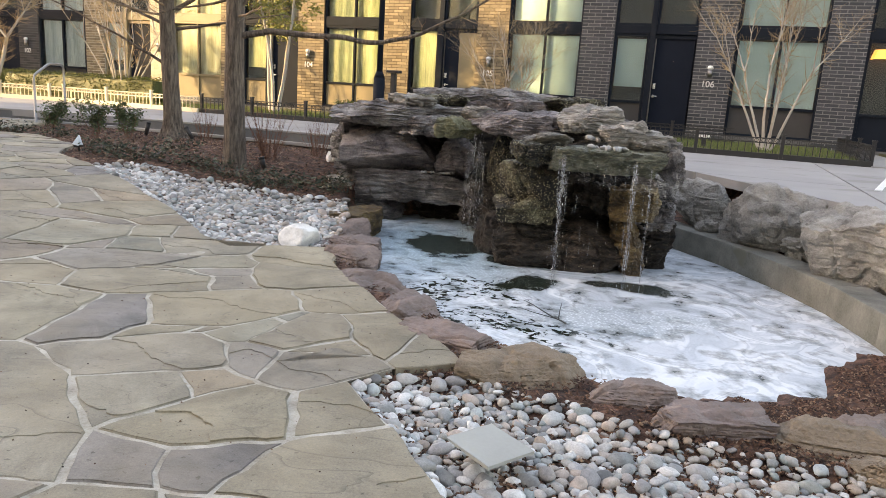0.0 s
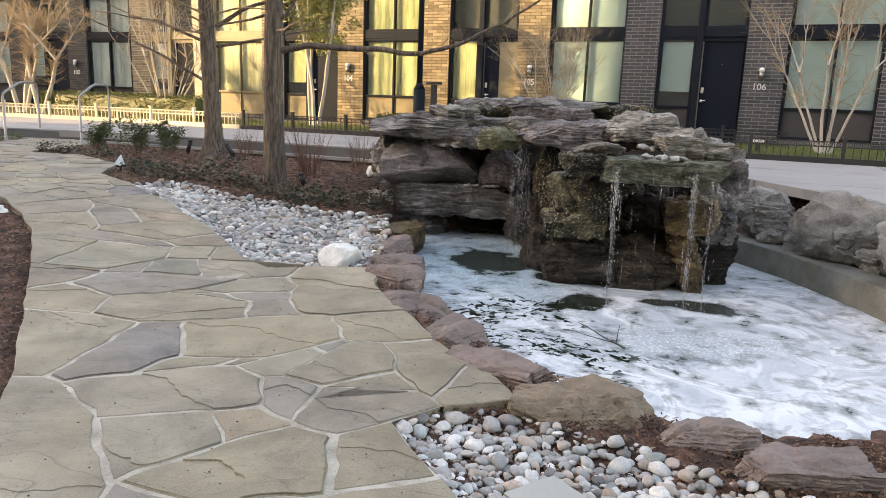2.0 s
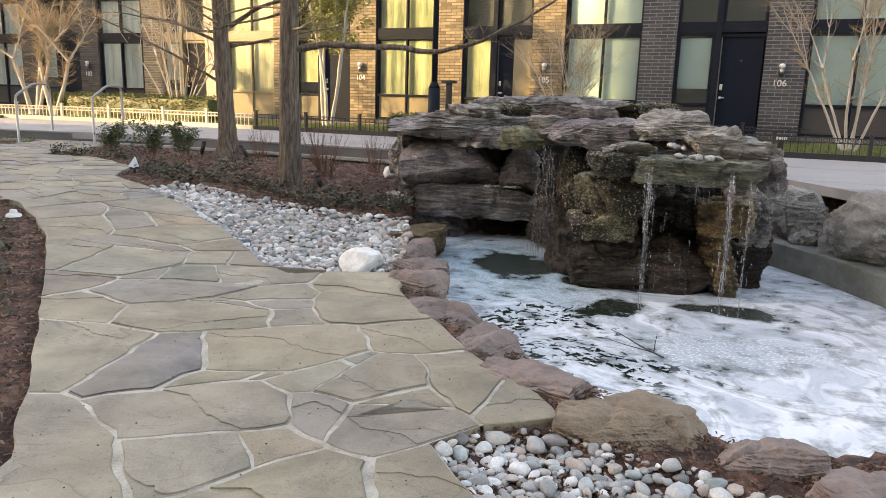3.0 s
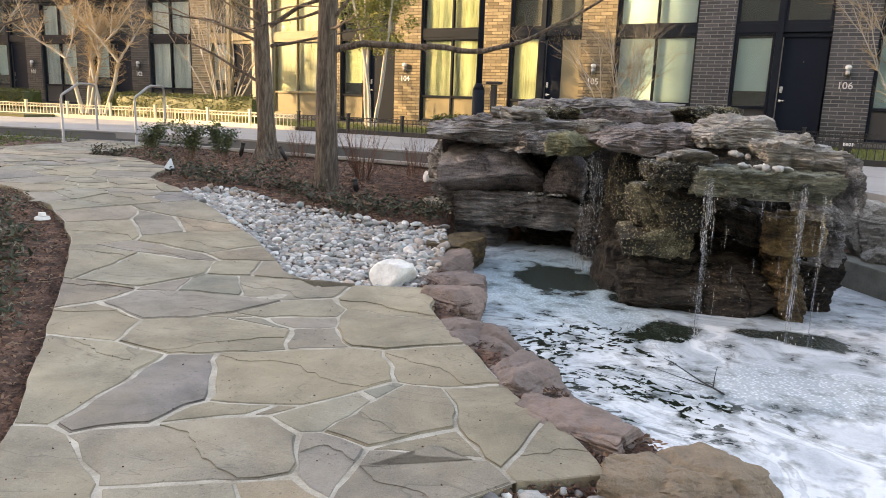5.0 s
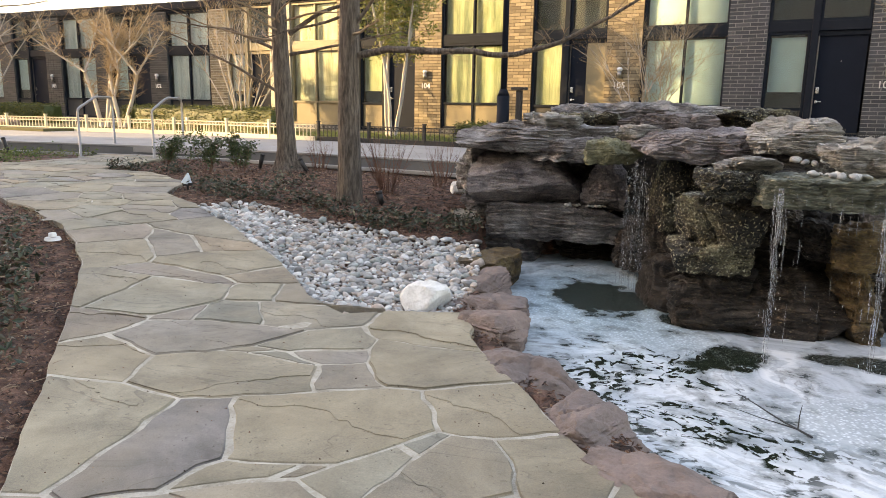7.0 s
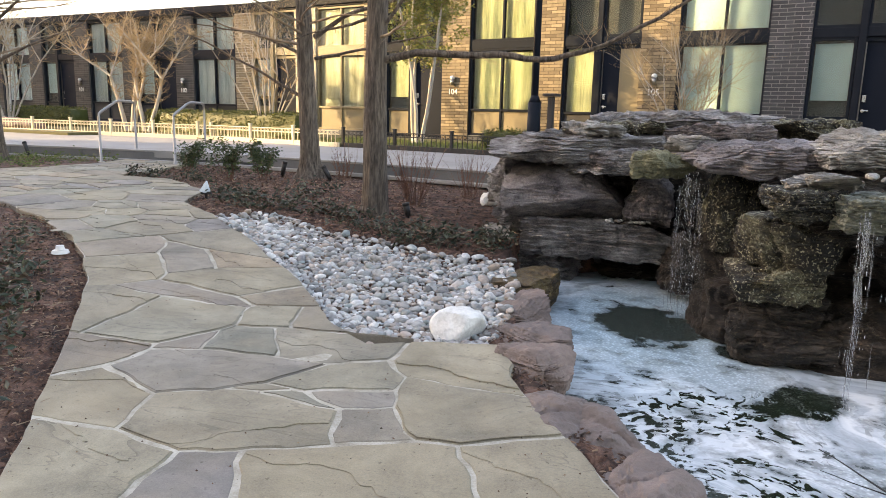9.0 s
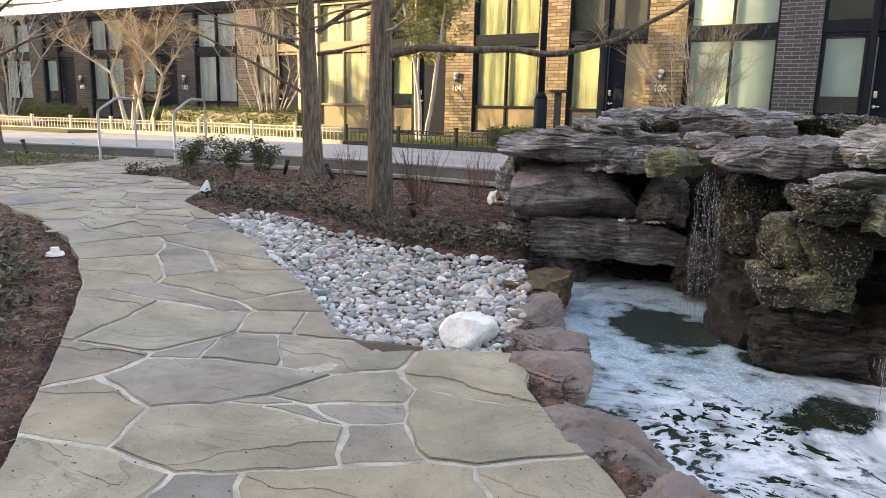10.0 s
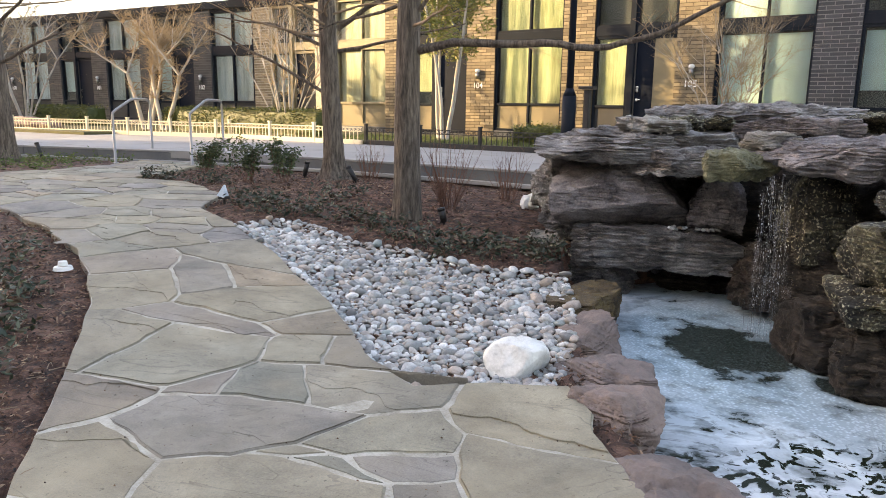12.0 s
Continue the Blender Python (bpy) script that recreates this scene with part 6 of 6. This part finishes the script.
def ground_leaves(name, patches, size, per, seed, material, label, height=0.07):
    rng = random.Random(seed)
    v, f = [], []
    for x, y, rx, ry, weight in patches:
        spots = []
        for _ in range(int(40 * weight)):
            a, k = rng.uniform(0, 6.28), math.sqrt(rng.random())
            px, py = x + math.cos(a) * rx * k, y + math.sin(a) * ry * k
            if inside(PATH_EDGE, px, py) or edge_distance(FAR_PEBBLES, np.array([px]), np.array([py]))[0] < -0.04:
                continue
            spots.append(Vector((px, py, bed_z(px, py) + rng.uniform(0.01, height))))
        if spots:
            leaves(v, f, spots, rng, size, int(per * weight), 0.045)
    tagged(mesh_object(name, v, f, material), label, "ground cover", kind="stuff")


ground_leaves("ivy", [(-2.9, 8.3, 0.5, 0.22, 0.9), (-2.2, 8.05, 0.55, 0.25, 1.5), (-1.75, 8.15, 0.3, 0.25, 0.8), (-3.6, 8.65, 0.35, 0.2, 0.8), (-4.3, 8.75, 0.4, 0.25, 1.0), (-4.85, 8.95, 0.3, 0.25, 0.9), (-4.2, 9.5, 0.4, 0.3, 0.5),
                      (-4.4, 5.3, 0.35, 0.35, 1.2), (-4.9, 5.75, 0.4, 0.4, 1.1), (-3.9, 4.75, 0.3, 0.3, 0.9), (-5.6, 6.4, 0.5, 0.35, 0.9), (-3.4, 4.2, 0.3, 0.3, 0.7), (-2.75, 3.3, 0.25, 0.3, 0.5), (-6.6, 10.25, 0.6, 0.12, 0.7), (-7.2, 10.35, 0.3, 0.12, 0.6)],
              0.06, 430, 81, ivy_mat, "straggling dark green and brown ivy on mulch", 0.12)
ground_leaves("ground_cover", [(-10.6, 11.0, 1.5, 0.9, 5), (-12.3, 10.8, 1.5, 0.9, 4), (-10.2, 12.0, 1.0, 0.5, 2)], 0.06, 260, 82, grass_mat, "bright green low ground cover by the steps", 0.05)


def lawn(u0, u1, v0, v1, count, seed):
    rng = random.Random(seed)
    v, f = [], []
    for _ in range(count):
        p = st(rng.uniform(u0, u1), rng.uniform(v0, v1), 0.615)
        d = Vector((rng.gauss(0, 0.025), rng.gauss(0, 0.025), rng.uniform(0.04, 0.1)))
        s = Vector((rng.gauss(0, 1), rng.gauss(0, 1), 0)).normalized() * 0.006
        k = len(v)
        v.extend((p - s, p + s, p + d))
        f.append((k, k + 1, k + 2))
    tagged(mesh_object("lawn", v, f, grass_mat), "short green winter lawn behind the low fence", "grass", kind="stuff")


lawn(-1.5, 3.0, 0.3, 4.7, 9000, 91)
lawn(-12.5, -6.4, 2.0, 4.7, 7000, 92)


def mulch_chips():
    rng = random.Random(95)
    v, f = [], []
    areas = [(-8.4, -1.6, 7.6, 12.4, 18000, 0.75), (-6.5, -1.7, 2.2, 7.4, 26000, 0.5), (-0.4, 1.2, 2.2, 4.9, 7000, 0.45), (1.0, 3.3, 2.6, 5.1, 26000, 0.33), (-14, -8.6, 9.8, 12.5, 500, 1.0), (-1.7, 0.4, 3.3, 6.3, 5000, 0.45)]
    for x0, x1, y0, y1, n, k_size in areas:
        xs = np.array([rng.uniform(x0, x1) for _ in range(n)])
        ys = np.array([rng.uniform(y0, y1) for _ in range(n)])
        zs = terrain_height(xs, ys)
        pd = edge_distance(PATH_EDGE, xs, ys)
        for x, y, z, d in zip(xs, ys, zs, pd):
            if d < 0.0 or z < -0.195:
                continue
            c = Vector((x, y, z + 0.012))
            a = Vector((rng.gauss(0, 1), rng.gauss(0, 1), rng.gauss(0, 0.25))).normalized() * rng.uniform(0.012, 0.04) * k_size
            b = Vector((-a.y, a.x, rng.gauss(0, 0.004))).normalized() * rng.uniform(0.003, 0.009) * (0.4 + 0.6 * k_size)
            h = Vector((0, 0, rng.uniform(0.003, 0.008)))
            k = len(v)
            v.extend((c - a - b, c + a - b, c + a + b, c - a + b, c + h))
            f.extend(((k, k + 1, k + 4), (k + 1, k + 2, k + 4), (k + 2, k + 3, k + 4), (k + 3, k, k + 4)))
    for _ in range(900):
        x, y = rng.uniform(-4.5, 0.6), rng.uniform(1.8, 7.5)
        if not inside(PATH_EDGE, x, y):
            continue
        c = Vector((x, y, rise(x, y) + 0.004))
        s = rng.uniform(0.002, 0.006)
        k = len(v)
        v.extend((c + Vector((-s, 0, 0)), c + Vector((0, -s * 0.8, 0)), c + Vector((s, 0, 0)), c + Vector((0, s, 0)), c + Vector((0, 0, s))))
        f.extend(((k, k + 1, k + 4), (k + 1, k + 2, k + 4), (k + 2, k + 3, k + 4), (k + 3, k, k + 4)))
    tagged(mesh_object("bark_chips", v, f, chip_mat), "scattered reddish brown bark chips", "mulch", kind="stuff")


mulch_chips()

# ---- street furniture ----
plate_mat = plain("pale_slab", (0.36, 0.365, 0.34), 0.7)
marker_mat = plain("pale_blue_enamel", (0.55, 0.63, 0.68), 0.3)
# pale gold version of the fence iron, low sun put into its colour
sunlit_iron_mat = plain("sunlit_iron", (0.60, 0.54, 0.41), 0.5)


def fence_panel(m, metal, length=1.4):
    """A low iron fence panel: end post with cap, base board, two rails, pickets with rings between the rails."""
    p = empty("fence_panel", m, "low ornamental iron garden fence panel with ring frieze", "fence", "front garden fences")
    part("post", box((0.06, 0.06, 0.42), (0, 0, 0.21), 0.006), metal, p)
    part("post_cap", box((0.08, 0.08, 0.025), (0, 0, 0.43), 0.008), metal, p)
    part("base_board", box((length - 0.06, 0.045, 0.10), (length / 2, 0, 0.05), 0.006), metal, p)
    part("rail", box((length - 0.06, 0.02, 0.018), (length / 2, 0, 0.355), 0.003), metal, p)
    part("rail", box((length - 0.06, 0.02, 0.018), (length / 2, 0, 0.275), 0.003), metal, p)
    n = 11
    bm = box((0.013, 0.013, 0.26), (0, 0, 0.23))
    first = part("picket", bm, metal, p)
    v, f = tube_data([Vector((0.03 * math.cos(t), 0, 0.315 + 0.03 * math.sin(t))) for t in [2 * math.pi * i / 10 for i in range(11)]], [0.006] * 11, 4, caps=False)
    ring = mesh_object("ring", v, f, metal, p)
    step = (length - 0.06) / (n + 1)
    for i in range(n):
        ob = first if i == 0 else new("picket", first.data)
        ob.parent = p
        ob.location = (0.03 + step * (i + 1), 0, 0)
    for i in range(n + 1):
        ob = ring if i == 0 else new("ring", ring.data)
        ob.parent = p
        ob.location = (0.03 + step * (i + 0.5), 0, 0)
    return p


dark_panel = fence_panel(street_pose(-5.2, FENCE_V, ROAD_Z - 0.005), iron_mat)
for i in range(1, 6):
    copy_thing(dark_panel, street_pose(-5.2 + 1.4 * i, FENCE_V, ROAD_Z - 0.005))
for i in range(3):
    copy_thing(dark_panel, street_pose(3.17, FENCE_V - 0.06 - 1.4 * i, ROAD_Z - 0.005) @ Matrix.Rotation(radians(90), 4, "Z"))
for i in range(3):
    copy_thing(dark_panel, street_pose(-1.7 + 1.4 * (i - 1), 0.9, 0.6))
for i in range(3):
    copy_thing(dark_panel, street_pose(-10.5 + 1.4 * i, FENCE_V, ROAD_Z - 0.005))
def fence_pose(u):
    return bent(u, -15.0, radians(12)) @ Matrix.Translation((0, -FENCE_V - 0.1, ROAD_Z - 0.005))


# panels in the sunny stretch take the colour with sunlight painted in
sunny_panel = fence_panel(fence_pose(-11.9), sunlit_iron_mat)
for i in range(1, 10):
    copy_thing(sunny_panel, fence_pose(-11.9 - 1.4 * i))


def handrail(front, back, label):
    a, b = Vector((*front, 0)), Vector((*back, 0))
    t = empty("handrail", Matrix.Translation((a.x, a.y, 0.38)), label, "handrail", "handrails at the steps")
    d = b - a

    def at(k, z):
        q = d * k
        return Vector((q.x, q.y, z - 0.38))

    pts = [at(0, 0.36), at(0, 1.12), at(0.02, 1.18), at(0.08, 1.215), at(0.45, 1.37), at(0.56, 1.395), at(0.9, 1.395), at(0.98, 1.37), at(1, 1.3), at(1, ROAD_Z)]
    tube("rail", pts, 0.021, steel_mat, t, sides=12)
    for k, z in ((0, 0.38), (1, ROAD_Z)):
        bm = bmesh.new()
        bmesh.ops.create_cone(bm, cap_ends=True, segments=16, radius1=0.05, radius2=0.045, depth=0.012, matrix=Matrix.Translation(at(k, z + 0.008)))
        part("base_plate", bm, steel_mat, t)


handrail((-9.24, 11.77), (-9.36, 12.78), "brushed steel handrail at the step to the road")
handrail((-7.84, 11.84), (-7.9, 12.76), "brushed steel handrail at the step to the road")


def street_lamp():
    t = empty("street_lamp", street_pose(-5.74, 5.2, ROAD_Z), "dark grey street lamp post with a thick base", "lamp post")
    bm = bmesh.new()
    bmesh.ops.create_cone(bm, cap_ends=True, segments=20, radius1=0.12, radius2=0.115, depth=1.0, matrix=Matrix.Translation((0, 0, 0.5)))
    part("base", bm, frame_mat, t, smooth=True)
    bm = bmesh.new()
    bmesh.ops.create_cone(bm, cap_ends=True, segments=20, radius1=0.115, radius2=0.062, depth=0.12, matrix=Matrix.Translation((0, 0, 1.06)))
    part("collar", bm, frame_mat, t, smooth=True)
    bm = bmesh.new()
    bmesh.ops.create_cone(bm, cap_ends=True, segments=20, radius1=0.06, radius2=0.045, depth=4.2, matrix=Matrix.Translation((0, 0, 3.2)))
    part("pole", bm, frame_mat, t, smooth=True)
    part("lamp_head", box((0.6, 0.22, 0.1), (0.2, 0, 5.32), 0.03), frame_mat, t)


street_lamp()
post = empty("sign_post", street_pose(-5.42, 5.2, ROAD_Z), "short black post with a flat tilted plate on top", "post")
part("post", box((0.1, 0.1, 1.1), (0, 0, 0.55), 0.012), iron_mat, post)
part("plate", box((0.26, 0.2, 0.05), (0, 0, 1.13), 0.012), iron_mat, post)

light = empty("path_light", street_pose(0.5, 3.7, 0.6), "short black garden light with a white cap", "garden light")
part("stem", box((0.09, 0.09, 0.2), (0, 0, 0.1), 0.01), iron_mat, light)
part("cap", box((0.2, 0.14, 0.05), (0, 0, 0.225), 0.012), white_mat, light, "white cap")

blue_mat = plain("blue_grey_enamel", (0.06, 0.08, 0.12), 0.4)


def spotlight(x, y, tilt, turn, seed, metal, h=0.24):
    z = bed_z(x, y)
    t = empty("garden_spotlight", pose(x, y, z), "slim dark garden spotlight on a stake", "garden light", "garden spotlights")
    tube("stake", [(0, 0, -0.05), (0, 0, h * 0.16)], 0.012, iron_mat, t)
    bm = bmesh.new()
    m = Matrix.Translation((0, 0, h * 0.14)) @ Matrix.Rotation(radians(turn), 4, "Z") @ Matrix.Rotation(radians(tilt), 4, "Y")
    bmesh.ops.create_cone(bm, cap_ends=True, segments=16, radius1=0.03, radius2=0.036, depth=h * 0.8, matrix=m @ Matrix.Translation((0, 0, h * 0.4)))
    part("housing", bm, metal, t, smooth=True)
    bm = bmesh.new()
    bmesh.ops.create_cone(bm, cap_ends=True, segments=16, radius1=0.038, radius2=0.036, depth=0.03, matrix=m @ Matrix.Translation((0, 0, h * 0.8)))
    part("hood", bm, metal, t, smooth=True)


spotlight(-5.56, 11.25, 14, 0, 1, iron_mat)
spotlight(-4.66, 10.98, -32, 0, 2, iron_mat)
spotlight(-2.76, 8.85, -14, 10, 3, iron_mat, 0.16)
spotlight(-11.0, 12.0, -22, 0, 4, iron_mat, 0.3)

marker = empty("path_marker", pose(-5.2, 8.87, bed_z(-5.2, 8.87)), "pale blue-white pointed garden light beside the path", "garden light")
tube("stake", [(0, 0, -0.03), (0, 0, 0.07)], 0.014, iron_mat, marker)
bm = bmesh.new()
bmesh.ops.create_cone(bm, cap_ends=True, segments=5, radius1=0.072, radius2=0.008, depth=0.13, matrix=Matrix.Translation((0, 0, 0.15)) @ Matrix.Rotation(radians(12), 4, "Y"))
bmesh.ops.bevel(bm, geom=bm.edges[:], offset=0.006, segments=2, affect="EDGES")
part("housing", bm, marker_mat, marker)
part("foot", box((0.1, 0.08, 0.035), (0, 0, 0.075), 0.01), iron_mat, marker)
cap = empty("sprinkler_cap", pose(-4.86, 6.42, bed_z(-4.86, 6.42) + 0.005), "white plastic sprinkler cap on mulch", "sprinkler")
bm = bmesh.new()
bmesh.ops.create_cone(bm, cap_ends=True, segments=20, radius1=0.068, radius2=0.06, depth=0.025, matrix=Matrix.Translation((0, 0, 0.02)))
part("flange", bm, white_mat, cap, smooth=False)
bm = bmesh.new()
bmesh.ops.create_cone(bm, cap_ends=True, segments=20, radius1=0.034, radius2=0.03, depth=0.03, matrix=Matrix.Translation((0, 0, 0.055)))
part("knob", bm, white_mat, cap)
slab = stone("stone_plate", (0.29, 2.65, 0.032), (0.23, 0.23, 0.014), 98, plate_mat, None, 45, 3, 2, n=14, rough=0.002, squareness=1.0, chips=0, grain=0.002)
tagged(slab, "flat pale stone slab lying on pebbles", "stone")
ob = stone("boulder", st(-23.5, 5.3, 0.68), (3.4, 0.9, 0.42), 99, edge_mat, None, -16, n=22, layers=0.04, rough=0.05, squareness=0.8)
tagged(ob, "long flat brown boulder beside the road", "boulder")

# twigs and debris on the foam
rng = random.Random(7)
v, f = [], []
made = branch(v, f, Vector((0.75, 4.95, WATER_Z + 0.02)), Vector((-0.55, 0.8, 0.04)), 0.5, 0.006, rng, 0.12, 0.0, 6, 5)
branch(v, f, made[0][0], Vector((-0.9, 0.2, 0.15)), 0.3, 0.004, rng, 0.12, 0.0, 5, 4)
branch(v, f, made[0][0], Vector((0.1, 0.3, 0.7)), 0.12, 0.004, rng, 0.12, 0.0, 4, 4)
tagged(mesh_object("twig", v, f, iron_mat, None, "", True), "thin dark forked twig floating on the foam", "twig")

# loose gravel on the ledges of the falls and on the weir
def ledge_gravel(x0, x1, y0, y1, z, count, seed, size):
    rng = random.Random(seed)
    for _ in range(count):
        s = rng.uniform(*size)
        ob = new("gravel_stone", rng.choice(PEBBLES))
        ob.parent = falls
        ob.matrix_basis = Matrix.Translation(-FALLS_AT) @ pose(rng.uniform(x0, x1), rng.uniform(y0, y1), z + s * 0.2, rng.gauss(0, 15), rng.gauss(0, 15), rng.uniform(0, 360)) @ Matrix.Diagonal((s, s, s, 1))


ledge_gravel(0.95, 1.22, 6.2, 6.5, 0.91, 16, 301, (0.04, 0.09))
ledge_gravel(-0.75, -0.3, 8.42, 8.55, 0.38, 16, 302, (0.03, 0.06))
ledge_gravel(1.0, 1.25, 6.6, 7.2, 0.95, 14, 303, (0.05, 0.1))
# drifts of brown oak leaves and twigs on the mulch
rng = random.Random(77)
v, f = [], []
for x0, x1, y0, y1, n in ((-7.5, -1.8, 8.2, 11.8, 260), (-6.0, -2.6, 3.2, 7.2, 220)):
    for _ in range(n):
        x, y = rng.uniform(x0, x1), rng.uniform(y0, y1)
        if inside(PATH_EDGE, x, y) or inside(FAR_PEBBLES, x, y):
            continue
        z = bed_z(x, y) + 0.02
        a = rng.uniform(0, 6.28)
        l = rng.uniform(0.05, 0.16)
        p = Vector((x, y, z))
        d = Vector((math.cos(a), math.sin(a), rng.gauss(0, 0.1)))
        tube_data([p, p + d * l * 0.5 + Vector((0, 0, 0.008)), p + d * l], [0.0025, 0.0022, 0.0012], 3, v, f)
tagged(mesh_object("twig_litter", v, f, twig_mat), "thin dry twigs lying on the mulch", "twigs", kind="stuff")
